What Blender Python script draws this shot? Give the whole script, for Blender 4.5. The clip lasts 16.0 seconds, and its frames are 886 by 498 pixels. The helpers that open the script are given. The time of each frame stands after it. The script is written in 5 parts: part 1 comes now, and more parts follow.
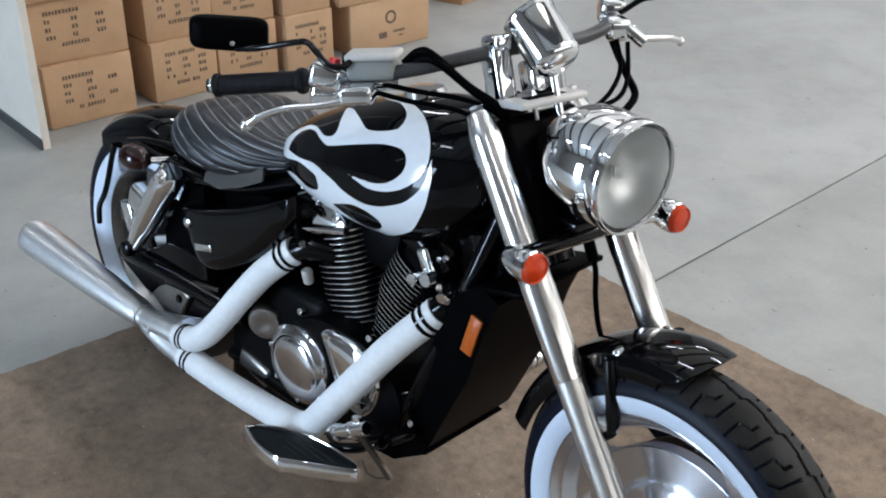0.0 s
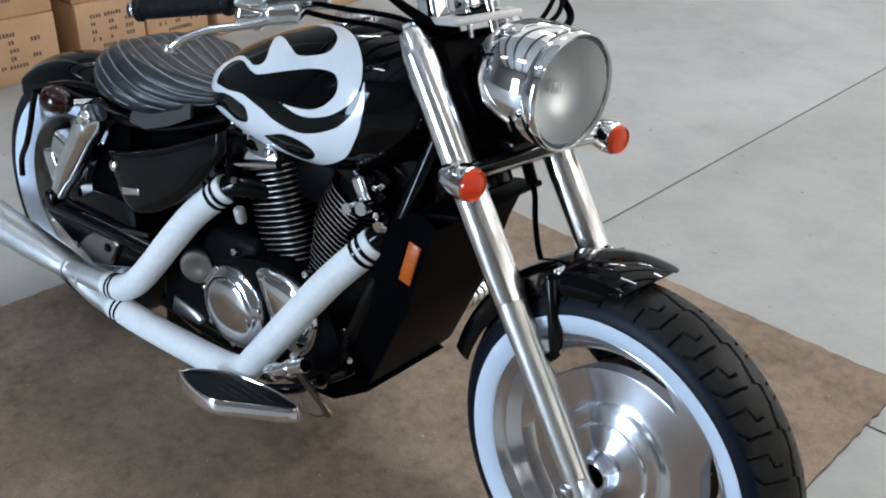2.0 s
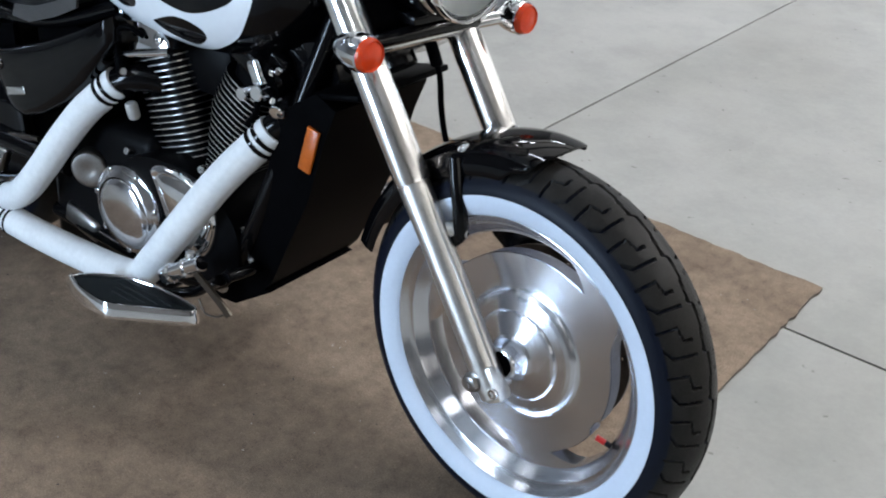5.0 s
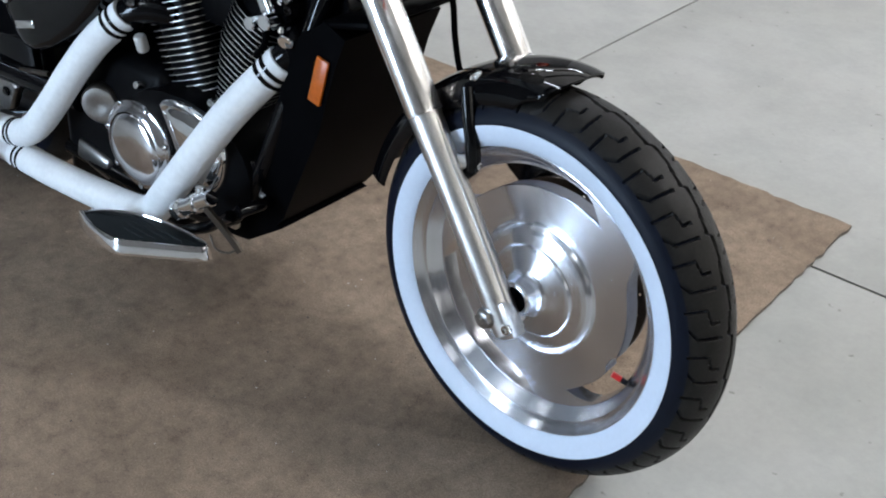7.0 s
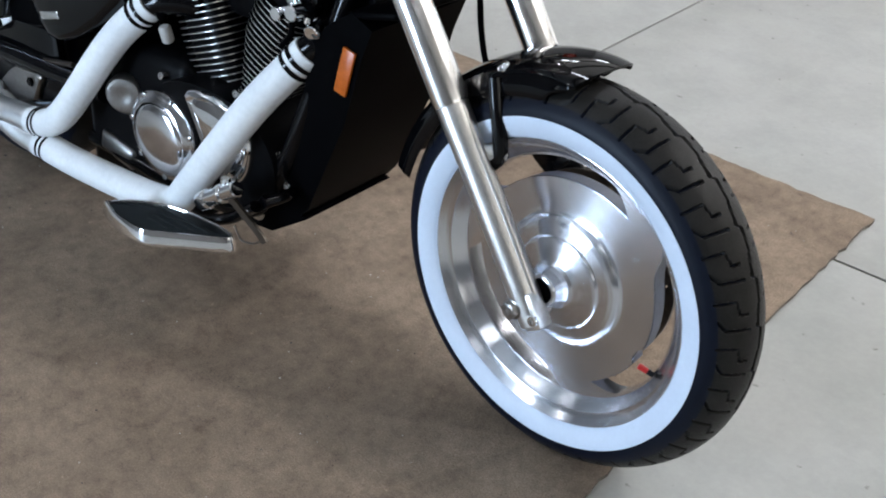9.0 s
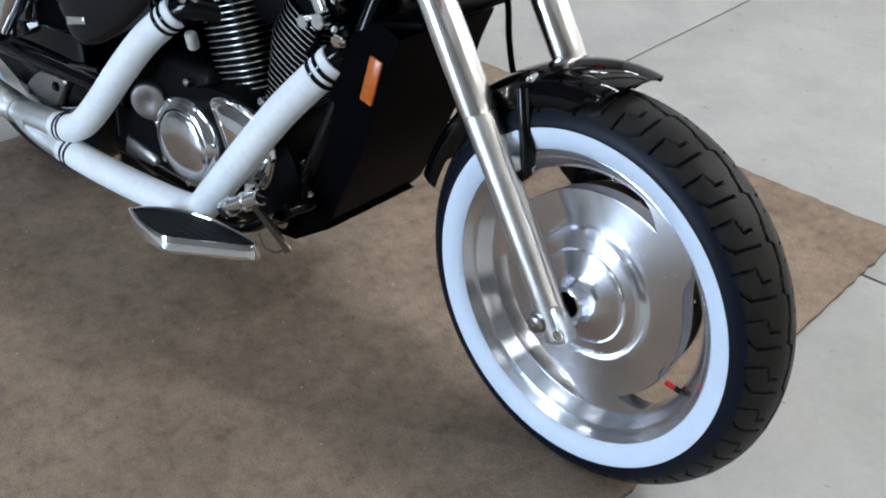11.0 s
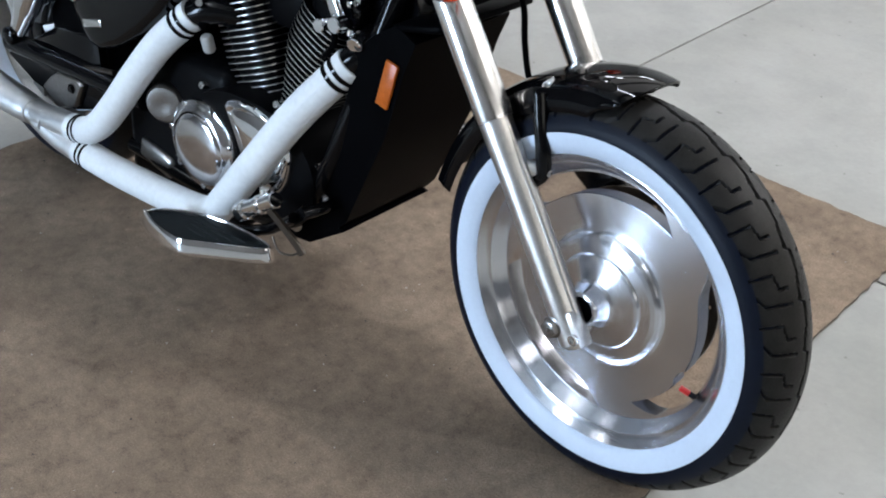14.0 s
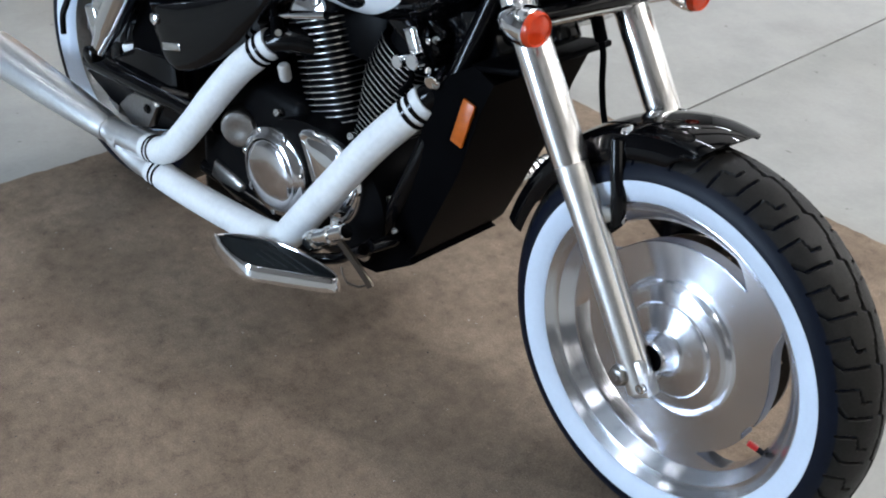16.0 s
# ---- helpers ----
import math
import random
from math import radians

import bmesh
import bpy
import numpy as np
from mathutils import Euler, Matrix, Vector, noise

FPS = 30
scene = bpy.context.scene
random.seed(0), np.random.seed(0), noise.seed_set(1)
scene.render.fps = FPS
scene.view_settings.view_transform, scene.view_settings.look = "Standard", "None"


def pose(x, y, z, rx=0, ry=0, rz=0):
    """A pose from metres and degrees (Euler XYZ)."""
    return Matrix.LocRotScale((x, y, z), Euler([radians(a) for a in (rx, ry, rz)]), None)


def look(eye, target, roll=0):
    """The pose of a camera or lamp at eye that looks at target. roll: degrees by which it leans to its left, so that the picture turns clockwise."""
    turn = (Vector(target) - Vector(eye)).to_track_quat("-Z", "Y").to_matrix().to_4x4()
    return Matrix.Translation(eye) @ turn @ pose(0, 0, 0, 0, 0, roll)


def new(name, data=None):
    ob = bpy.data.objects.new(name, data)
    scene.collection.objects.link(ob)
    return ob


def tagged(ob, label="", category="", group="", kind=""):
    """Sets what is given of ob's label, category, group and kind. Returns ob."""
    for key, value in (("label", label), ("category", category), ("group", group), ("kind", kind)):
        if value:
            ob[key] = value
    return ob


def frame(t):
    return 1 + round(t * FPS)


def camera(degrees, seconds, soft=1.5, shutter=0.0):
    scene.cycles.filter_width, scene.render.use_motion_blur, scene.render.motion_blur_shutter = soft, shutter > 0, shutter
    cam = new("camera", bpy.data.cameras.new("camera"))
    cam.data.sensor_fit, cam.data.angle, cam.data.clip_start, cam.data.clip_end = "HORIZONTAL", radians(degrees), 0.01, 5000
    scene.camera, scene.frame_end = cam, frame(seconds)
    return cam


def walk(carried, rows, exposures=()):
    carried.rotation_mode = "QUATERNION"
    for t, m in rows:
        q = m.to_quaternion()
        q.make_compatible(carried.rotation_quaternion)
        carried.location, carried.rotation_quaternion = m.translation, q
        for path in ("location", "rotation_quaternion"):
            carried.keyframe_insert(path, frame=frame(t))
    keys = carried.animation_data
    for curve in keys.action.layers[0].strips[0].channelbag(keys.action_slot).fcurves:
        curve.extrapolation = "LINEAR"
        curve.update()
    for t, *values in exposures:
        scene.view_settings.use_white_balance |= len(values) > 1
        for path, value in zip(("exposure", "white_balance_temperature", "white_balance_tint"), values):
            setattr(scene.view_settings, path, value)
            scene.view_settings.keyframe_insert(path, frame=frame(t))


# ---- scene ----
cam = camera(45.0, 16.0, soft=2.0)
METRES, EYE, TILT, LEAN, TURN = 0.45, 1.25, -24.0, 0.0, 0.0
PATH = [
    (0, (0.799, -1.159, 1.638), (-0.541, -0.014, 0.692), 0.3),
    (0.5, (0.799, -1.153, 1.606), (-0.524, 0.003, 0.648), 0.3),
    (1, (0.801, -1.157, 1.577), (-0.496, 0.025, 0.619), 0.3),
    (1.5, (0.801, -1.154, 1.554), (-0.484, 0.033, 0.585), 0.7),
    (2, (0.81, -1.158, 1.522), (-0.446, 0.059, 0.553), 0.6),
    (2.5, (0.812, -1.16, 1.495), (-0.425, 0.071, 0.519), 0.8),
    (3, (0.821, -1.16, 1.47), (-0.397, 0.093, 0.496), 0.7),
    (3.5, (0.827, -1.143, 1.433), (-0.367, 0.112, 0.433), 0.7),
    (4, (0.837, -1.132, 1.411), (-0.34, 0.14, 0.412), 1.2),
    (4.5, (0.841, -1.118, 1.393), (-0.32, 0.156, 0.378), 1.6),
    (5, (0.844, -1.11, 1.369), (-0.301, 0.167, 0.34), 1.9),
    (5.2, (0.836, -1.115, 1.367), (-0.29, 0.169, 0.326), 2.0),
    (7.3, (0.848, -1.069, 1.321), (-0.305, 0.124, 0.203), 1.0),
    (7.5, (0.836, -1.087, 1.318), (-0.305, 0.12, 0.203), 1.9),
    (8, (0.833, -1.089, 1.317), (-0.311, 0.108, 0.195), 1.3),
    (8.5, (0.835, -1.092, 1.323), (-0.312, 0.106, 0.204), 0.8),
    (9, (0.832, -1.091, 1.324), (-0.326, 0.092, 0.201), 0.7),
    (11.5, (0.809, -1.085, 1.321), (-0.382, 0.077, 0.211), 0.9),
    (12, (0.81, -1.091, 1.325), (-0.387, 0.07, 0.22), 1.0),
    (12.5, (0.809, -1.089, 1.322), (-0.392, 0.069, 0.219), 0.7),
    (13, (0.805, -1.09, 1.324), (-0.395, 0.067, 0.219), 0.9),
    (13.5, (0.806, -1.093, 1.319), (-0.394, 0.064, 0.213), 0.8),
    (14, (0.804, -1.092, 1.323), (-0.396, 0.061, 0.214), 0.8),
    (14.5, (0.803, -1.097, 1.324), (-0.396, 0.061, 0.218), 0.8),
    (15, (0.797, -1.095, 1.325), (-0.406, 0.063, 0.224), 1.0),
    (15.5, (0.778, -1.091, 1.335), (-0.447, 0.045, 0.235), 1.4),
    (16, (0.762, -1.103, 1.362), (-0.506, -0.01, 0.268), 1.5),
]
walk(cam, [(t, look(eye, target, roll)) for t, eye, target, roll in PATH], [(0.0, 0.13), (4.0, 0.16), (7.5, 0.26), (16.0, 0.31)])

# ---------- light ----------
world = bpy.data.worlds.new("hall")
scene.world = world
world.use_nodes = True
world.node_tree.nodes["Background"].inputs[0].default_value = (0.75, 0.85, 1.0, 1)
world.node_tree.nodes["Background"].inputs[1].default_value = 0.15


def area_lamp(name, m, sx, sy, watts, colour):
    data = bpy.data.lights.new(name, "AREA")
    data.shape, data.size, data.size_y, data.energy, data.color = "RECTANGLE", sx, sy, watts, colour
    ob = new(name, data)
    ob.matrix_world = m
    return ob


LAMP_Z = 4.9
LAMP_ROWS = [(x, y) for y in (-3.4, 2.0, 6.2, 9.8) for x in (-5.6, -2.0, 2.7)]
# the row over the camera is dim, those ahead of the motorcycle and beyond it are bright
LAMP_WATTS = {-3.4: (10.0, 18.0, 10.0), 2.0: (20.0, 22.0, 92.0), 6.2: (18.0, 34.0, 92.0), 9.8: (18.0, 60.0, 220.0)}
for lx, ly in LAMP_ROWS:
    area_lamp("strip_lamp_light", pose(lx, ly, LAMP_Z - 0.09), 1.25, 0.22, LAMP_WATTS[ly][0 if lx < -4 else (2 if lx > 1 else 1)], (0.97, 0.965, 1.0) if lx > 1 and ly > 0 else (0.84, 0.93, 1.13))
# daylight through the door opening behind the camera
area_lamp("door_daylight", pose(-2.3, -6.9, 1.5, 90, 0, 0), 1.3, 2.9, 310, (0.60, 0.80, 1.06))


# ---------- materials ----------
def nodes_of(name):
    mat = bpy.data.materials.new(name)
    mat.use_nodes = True
    nt = mat.node_tree
    return mat, nt, nt.nodes["Principled BSDF"]


def noise_node(nt, scale, detail=4.0, rough=0.55, coords="Object", stretch=None):
    tc = nt.nodes.new("ShaderNodeTexCoord")
    n = nt.nodes.new("ShaderNodeTexNoise")
    n.inputs["Scale"].default_value, n.inputs["Detail"].default_value, n.inputs["Roughness"].default_value = scale, detail, rough
    src = tc.outputs[coords]
    if stretch:
        mp = nt.nodes.new("ShaderNodeMapping")
        mp.inputs["Scale"].default_value = stretch
        nt.links.new(src, mp.inputs["Vector"])
        src = mp.outputs["Vector"]
    nt.links.new(src, n.inputs["Vector"])
    return n


def ramp(nt, fac, stops):
    r = nt.nodes.new("ShaderNodeValToRGB")
    els = r.color_ramp.elements
    while len(els) < len(stops):
        els.new(0.5)
    for e, (p, c) in zip(els, stops):
        e.position, e.color = p, (*c, 1)
    nt.links.new(fac, r.inputs["Fac"])
    return r


def bump(nt, bsdf, height, strength, dist=0.002, chain=None):
    b = nt.nodes.new("ShaderNodeBump")
    b.inputs["Strength"].default_value, b.inputs["Distance"].default_value = strength, dist
    nt.links.new(height, b.inputs["Height"])
    if chain:
        nt.links.new(chain.outputs["Normal"], b.inputs["Normal"])
    nt.links.new(b.outputs["Normal"], bsdf.inputs["Normal"])
    return b


def surface(name, colour, rough, metal=0.0, vary=0.15, scale=25.0, grain=0.0, grain_scale=400.0, rough_vary=0.1, coat=0.0, stretch=None, spec=0.5):
    """A surface with colour variation at two scales, uneven gloss and fine relief."""
    mat, nt, b = nodes_of(name)
    big, small = noise_node(nt, scale, 5.0, 0.6, stretch=stretch), noise_node(nt, scale * 7, 4.0, 0.6, stretch=stretch)
    mix = nt.nodes.new("ShaderNodeMath")
    mix.operation = "ADD"
    half = nt.nodes.new("ShaderNodeMath")
    half.operation, half.inputs[1].default_value = "MULTIPLY", 0.5
    nt.links.new(big.outputs["Fac"], mix.inputs[0])
    nt.links.new(small.outputs["Fac"], mix.inputs[1])
    nt.links.new(mix.outputs[0], half.inputs[0])
    lo = tuple(max(0.0, c * (1 - vary)) for c in colour)
    hi = tuple(min(1.0, c * (1 + vary)) for c in colour)
    r = ramp(nt, half.outputs[0], [(0.35, lo), (0.65, hi)])
    nt.links.new(r.outputs["Color"], b.inputs["Base Color"])
    b.inputs["Metallic"].default_value = metal
    mr = nt.nodes.new("ShaderNodeMapRange")
    mr.inputs["To Min"].default_value, mr.inputs["To Max"].default_value = max(0.01, rough * (1 - rough_vary)), min(1.0, rough * (1 + rough_vary))
    nt.links.new(half.outputs[0], mr.inputs["Value"])
    nt.links.new(mr.outputs["Result"], b.inputs["Roughness"])
    b.inputs["Specular IOR Level"].default_value = spec
    if coat:
        b.inputs["Coat Weight"].default_value, b.inputs["Coat Roughness"].default_value = coat, 0.03
    if grain:
        g = noise_node(nt, grain_scale, 3.0, 0.6, stretch=stretch)
        bump(nt, b, g.outputs["Fac"], grain, 0.001)
    return mat


chrome = surface("chrome", (0.82, 0.83, 0.85), 0.05, 1.0, 0.04, 12, rough_vary=0.6)
satin_chrome = surface("satin_chrome", (0.74, 0.74, 0.74), 0.16, 1.0, 0.08, 15, rough_vary=0.4)
aluminium = surface("polished_aluminium", (0.78, 0.77, 0.76), 0.17, 1.0, 0.08, 18, rough_vary=0.35)


cover_metal = surface("buffed_cover_metal", (0.62, 0.61, 0.62), 0.14, 1.0, 0.1, 22, 0.03, 300, 0.4)


def turned_material():
    """Lathe-turned aluminium: fine rings about the axle stretch the highlights outwards."""
    mat, nt, b = nodes_of("turned_aluminium")
    n = noise_node(nt, 14, 4)
    r = ramp(nt, n.outputs["Fac"], [(0.3, (0.66, 0.67, 0.71)), (0.7, (0.73, 0.74, 0.78))])
    nt.links.new(r.outputs["Color"], b.inputs["Base Color"])
    b.inputs["Metallic"].default_value, b.inputs["Roughness"].default_value, b.inputs["Anisotropic"].default_value = 1.0, 0.23, 0.85
    b.inputs["Anisotropic Rotation"].default_value = 0.25
    tg = nt.nodes.new("ShaderNodeTangent")
    tg.direction_type, tg.axis = "RADIAL", "Y"
    nt.links.new(tg.outputs["Tangent"], b.inputs["Tangent"])
    g = noise_node(nt, 500, 2)
    bump(nt, b, g.outputs["Fac"], 0.03, 0.001)
    return mat


turned = turned_material()
brushed = surface("brushed_aluminium", (0.74, 0.72, 0.69), 0.33, 1.0, 0.1, 20, 0.05, 700, 0.2)
fork_cover_metal = surface("fork_cover_metal", (0.90, 0.89, 0.88), 0.19, 1.0, 0.05, 10, rough_vary=0.5)
muffler_metal = surface("muffler_metal", (0.68, 0.68, 0.68), 0.42, 1.0, 0.08, 9, 0.05, 300, 0.2)
black_paint = surface("black_gloss_paint", (0.002, 0.002, 0.0025), 0.035, 0.0, 0.3, 6, spec=0.22)
white_paint = surface("white_flame_paint", (0.80, 0.83, 0.86), 0.13, 0.0, 0.03, 6, coat=0.4)
pipe_white = surface("white_pipe_wrap", (0.80, 0.82, 0.83), 0.62, 0.0, 0.07, 14, 0.45, 260, 0.15)
black_plastic = surface("black_plastic", (0.0016, 0.0016, 0.0020), 0.36, 0.0, 0.35, 25, 0.08, 600, spec=0.012)
black_metal = surface("black_frame_metal", (0.0025, 0.0025, 0.003), 0.10, 0.0, 0.3, 25, 0.02, 400, spec=0.22)
engine_dark = surface("engine_dark_metal", (0.0025, 0.0025, 0.003), 0.36, 0.0, 0.4, 30, 0.2, 300, spec=0.05)
rubber = surface("grip_rubber", (0.007, 0.007, 0.009), 0.5, 0.0, 0.25, 60, 0.2, 700, spec=0.15)
tyre_rubber = surface("tyre_rubber", (0.0125, 0.0117, 0.0107), 0.42, 0.0, 0.35, 40, 0.25, 900, spec=0.14)
# sidewall rubber; also put on the front tread's groove floors as their shade
tyre_side_groove_shade = surface("tyre_sidewall_and_groove_shade", (0.0018, 0.0038, 0.011), 0.45, 0.0, 0.2, 40, 0.1, 700, spec=0.18)
whitewall_mat = surface("whitewall_rubber", (0.68, 0.76, 0.88), 0.5, 0.0, 0.03, 20, 0.05, 500)
leather = surface("seat_leather", (0.016, 0.017, 0.021), 0.34, 0.0, 0.3, 40, 0.3, 420, spec=0.4)
seam_mat = surface("seat_seam", (0.30, 0.305, 0.31), 0.5, 0.0, 0.2, 60)
bar_black = surface("handlebar_black", (0.03, 0.03, 0.032), 0.4, 0.0, 0.2, 40)
amber_matte = surface("amber_reflector", (0.50, 0.11, 0.012), 0.25, 0.0, 0.2, 80, 0.2, 250)
reservoir_body = surface("reservoir_grey", (0.24, 0.25, 0.24), 0.3, 0.0, 0.06, 20)
reservoir_mat = surface("reservoir_silver", (0.48, 0.47, 0.45), 0.35, 0.0, 0.05, 20)
red_plastic = surface("red_plastic", (0.55, 0.02, 0.02), 0.35, 0.0, 0.1, 40)
dark_red = surface("dark_red_lens", (0.016, 0.002, 0.002), 0.12, 0.0, 0.2, 40)
# dark bluish tone stands for the mat and gloom that the slot walls reflect
slot_wall = surface("slot_wall_dark_reflection", (0.10, 0.11, 0.15), 0.4, 0.0, 0.2, 30, 0.1, 300)
steel_rim = surface("rear_rim_metal", (0.30, 0.29, 0.28), 0.3, 1.0, 0.15, 20, 0.05, 300)
steel_dark = surface("brake_disc_steel", (0.10, 0.085, 0.07), 0.35, 1.0, 0.2, 40, 0.05, 300)
board_rubber = surface("footboard_rubber", (0.008, 0.011, 0.013), 0.45, 0.0, 0.2, 40, 0.2, 300, spec=0.18)


def translucent(name, colour, rough, glass):
    mat, nt, b = nodes_of(name)
    n = noise_node(nt, 60, 3)
    r = ramp(nt, n.outputs["Fac"], [(0.3, tuple(c * 0.85 for c in colour)), (0.7, colour)])
    nt.links.new(r.outputs["Color"], b.inputs["Base Color"])
    b.inputs["Roughness"].default_value, b.inputs["Transmission Weight"].default_value, b.inputs["IOR"].default_value = rough, glass, 1.48
    wave = nt.nodes.new("ShaderNodeTexWave")
    wave.inputs["Scale"].default_value = 60
    tc = nt.nodes.new("ShaderNodeTexCoord")
    nt.links.new(tc.outputs["Object"], wave.inputs["Vector"])
    bump(nt, b, wave.outputs["Fac"], 0.15, 0.001)
    return mat


orange_lens = translucent("orange_signal_lens", (1.0, 0.085, 0.016), 0.05, 0.45)


def lens_glass_material():
    mat, nt, b = nodes_of("headlight_glass")
    n = noise_node(nt, 30, 3)
    r = ramp(nt, n.outputs["Fac"], [(0.3, (0.90, 0.92, 0.92)), (0.7, (0.97, 0.98, 0.98))])
    nt.links.new(r.outputs["Color"], b.inputs["Base Color"])
    b.inputs["Roughness"].default_value, b.inputs["Transmission Weight"].default_value, b.inputs["IOR"].default_value = 0.03, 1.0, 1.45
    wave = nt.nodes.new("ShaderNodeTexWave")
    wave.bands_direction = "Y"
    wave.inputs["Scale"].default_value = 45
    wave.inputs["Distortion"].default_value = 0.4
    tc = nt.nodes.new("ShaderNodeTexCoord")
    nt.links.new(tc.outputs["Object"], wave.inputs["Vector"])
    bump(nt, b, wave.outputs["Fac"], 0.22, 0.002)
    return mat


headlight_glass = lens_glass_material()
reflector_mat = surface("headlight_reflector", (0.84, 0.86, 0.86), 0.38, 1.0, 0.05, 20)


def concrete_material():
    mat, nt, b = nodes_of("polished_concrete")
    big, mid, fine = noise_node(nt, 0.9, 6, 0.6), noise_node(nt, 5.5, 6, 0.65), noise_node(nt, 90, 4, 0.6)
    r1 = ramp(nt, big.outputs["Fac"], [(0.32, (0.275, 0.271, 0.250)), (0.55, (0.335, 0.334, 0.315)), (0.7, (0.372, 0.372, 0.352))])
    r2 = ramp(nt, mid.outputs["Fac"], [(0.32, (0.87, 0.88, 0.88)), (0.55, (1.0, 1.0, 1.0)), (0.75, (1.03, 1.03, 1.02))])
    r3 = ramp(nt, fine.outputs["Fac"], [(0.3, (0.93, 0.93, 0.93)), (0.7, (1.0, 1.0, 1.0))])
    m1, m2 = nt.nodes.new("ShaderNodeMixRGB"), nt.nodes.new("ShaderNodeMixRGB")
    spots = noise_node(nt, 34, 2, 0.5)
    r4 = ramp(nt, spots.outputs["Fac"], [(0.22, (0.55, 0.54, 0.52)), (0.28, (1.0, 1.0, 1.0)), (0.76, (1.0, 1.0, 1.0)), (0.82, (1.0, 1.0, 1.0))])
    m3 = nt.nodes.new("ShaderNodeMixRGB")
    for m, a, c in ((m1, r1, r2), (m2, m1, r3), (m3, m2, r4)):
        m.blend_type, m.inputs[0].default_value = "MULTIPLY", 1.0
        nt.links.new(a.outputs[0], m.inputs[1])
        nt.links.new(c.outputs[0], m.inputs[2])
    nt.links.new(m3.outputs[0], b.inputs["Base Color"])
    mr = nt.nodes.new("ShaderNodeMapRange")
    mr.inputs["To Min"].default_value, mr.inputs["To Max"].default_value = 0.46, 0.60
    b.inputs["Specular IOR Level"].default_value = 0.4
    nt.links.new(big.outputs["Fac"], mr.inputs["Value"])
    nt.links.new(mr.outputs["Result"], b.inputs["Roughness"])
    bump(nt, b, fine.outputs["Fac"], 0.02, 0.002)
    return mat


concrete = concrete_material()


def mat_material():
    mat, nt, b = nodes_of("brown_carpet")
    big, mid, fine, speck = noise_node(nt, 2.2, 5, 0.6), noise_node(nt, 26, 8, 0.75), noise_node(nt, 300, 3, 0.7), noise_node(nt, 110, 2, 0.5)
    r1 = ramp(nt, big.outputs["Fac"], [(0.3, (0.172, 0.130, 0.099)), (0.7, (0.305, 0.237, 0.181))])
    r2 = ramp(nt, mid.outputs["Fac"], [(0.33, (0.74, 0.73, 0.73)), (0.50, (1.0, 1.0, 1.0)), (0.66, (1.20, 1.20, 1.20))])
    r3 = ramp(nt, fine.outputs["Fac"], [(0.3, (0.66, 0.64, 0.62)), (0.7, (1.18, 1.18, 1.16))])
    r4 = ramp(nt, speck.outputs["Fac"], [(0.22, (0.45, 0.42, 0.40)), (0.30, (1.0, 1.0, 1.0)), (0.74, (1.0, 1.0, 1.0)), (0.80, (1.35, 1.33, 1.3))])
    worn = noise_node(nt, 7.5, 7, 0.7)
    r5 = ramp(nt, worn.outputs["Fac"], [(0.30, (0.70, 0.69, 0.68)), (0.46, (0.98, 0.98, 0.98)), (0.60, (1.02, 1.02, 1.02)), (0.72, (1.22, 1.20, 1.17))])
    fluff = noise_node(nt, 55, 2, 0.5)
    r6 = ramp(nt, fluff.outputs["Fac"], [(0.70, (1.0, 1.0, 1.0)), (0.76, (1.40, 1.38, 1.34))])
    last = r1
    for c in (r2, r3, r4, r5, r6):
        m = nt.nodes.new("ShaderNodeMixRGB")
        m.blend_type, m.inputs[0].default_value = "MULTIPLY", 1.0
        nt.links.new(last.outputs[0], m.inputs[1])
        nt.links.new(c.outputs[0], m.inputs[2])
        last = m
    nt.links.new(last.outputs[0], b.inputs["Base Color"])
    b.inputs["Roughness"].default_value = 0.95
    b.inputs["Specular IOR Level"].default_value = 0.15
    first = bump(nt, b, mid.outputs["Fac"], 0.5, 0.004)
    bump(nt, b, fine.outputs["Fac"], 0.55, 0.003, first)
    return mat


carpet = mat_material()
crumb_dark = surface("dark_crumbs", (0.03, 0.028, 0.025), 0.8)
crumb_pale = surface("pale_crumbs", (0.40, 0.37, 0.33), 0.8)
carpet_edge = surface("carpet_edge", (0.10, 0.085, 0.07), 0.95, 0.0, 0.5, 80, 0.6, 300)


def cardboard_material():
    mat, nt, b = nodes_of("cardboard")
    big, fine = noise_node(nt, 3.0, 5, 0.6), noise_node(nt, 60, 4, 0.6, stretch=(1, 1, 6))
    r1 = ramp(nt, big.outputs["Fac"], [(0.3, (0.44, 0.275, 0.155)), (0.7, (0.55, 0.355, 0.21))])
    r2 = ramp(nt, fine.outputs["Fac"], [(0.3, (0.92, 0.91, 0.9)), (0.7, (1.03, 1.03, 1.03))])
    m = nt.nodes.new("ShaderNodeMixRGB")
    m.blend_type, m.inputs[0].default_value = "MULTIPLY", 1.0
    nt.links.new(r1.outputs[0], m.inputs[1])
    nt.links.new(r2.outputs[0], m.inputs[2])
    nt.links.new(m.outputs[0], b.inputs["Base Color"])
    b.inputs["Roughness"].default_value = 0.8
    bump(nt, b, fine.outputs["Fac"], 0.1, 0.002)
    return mat


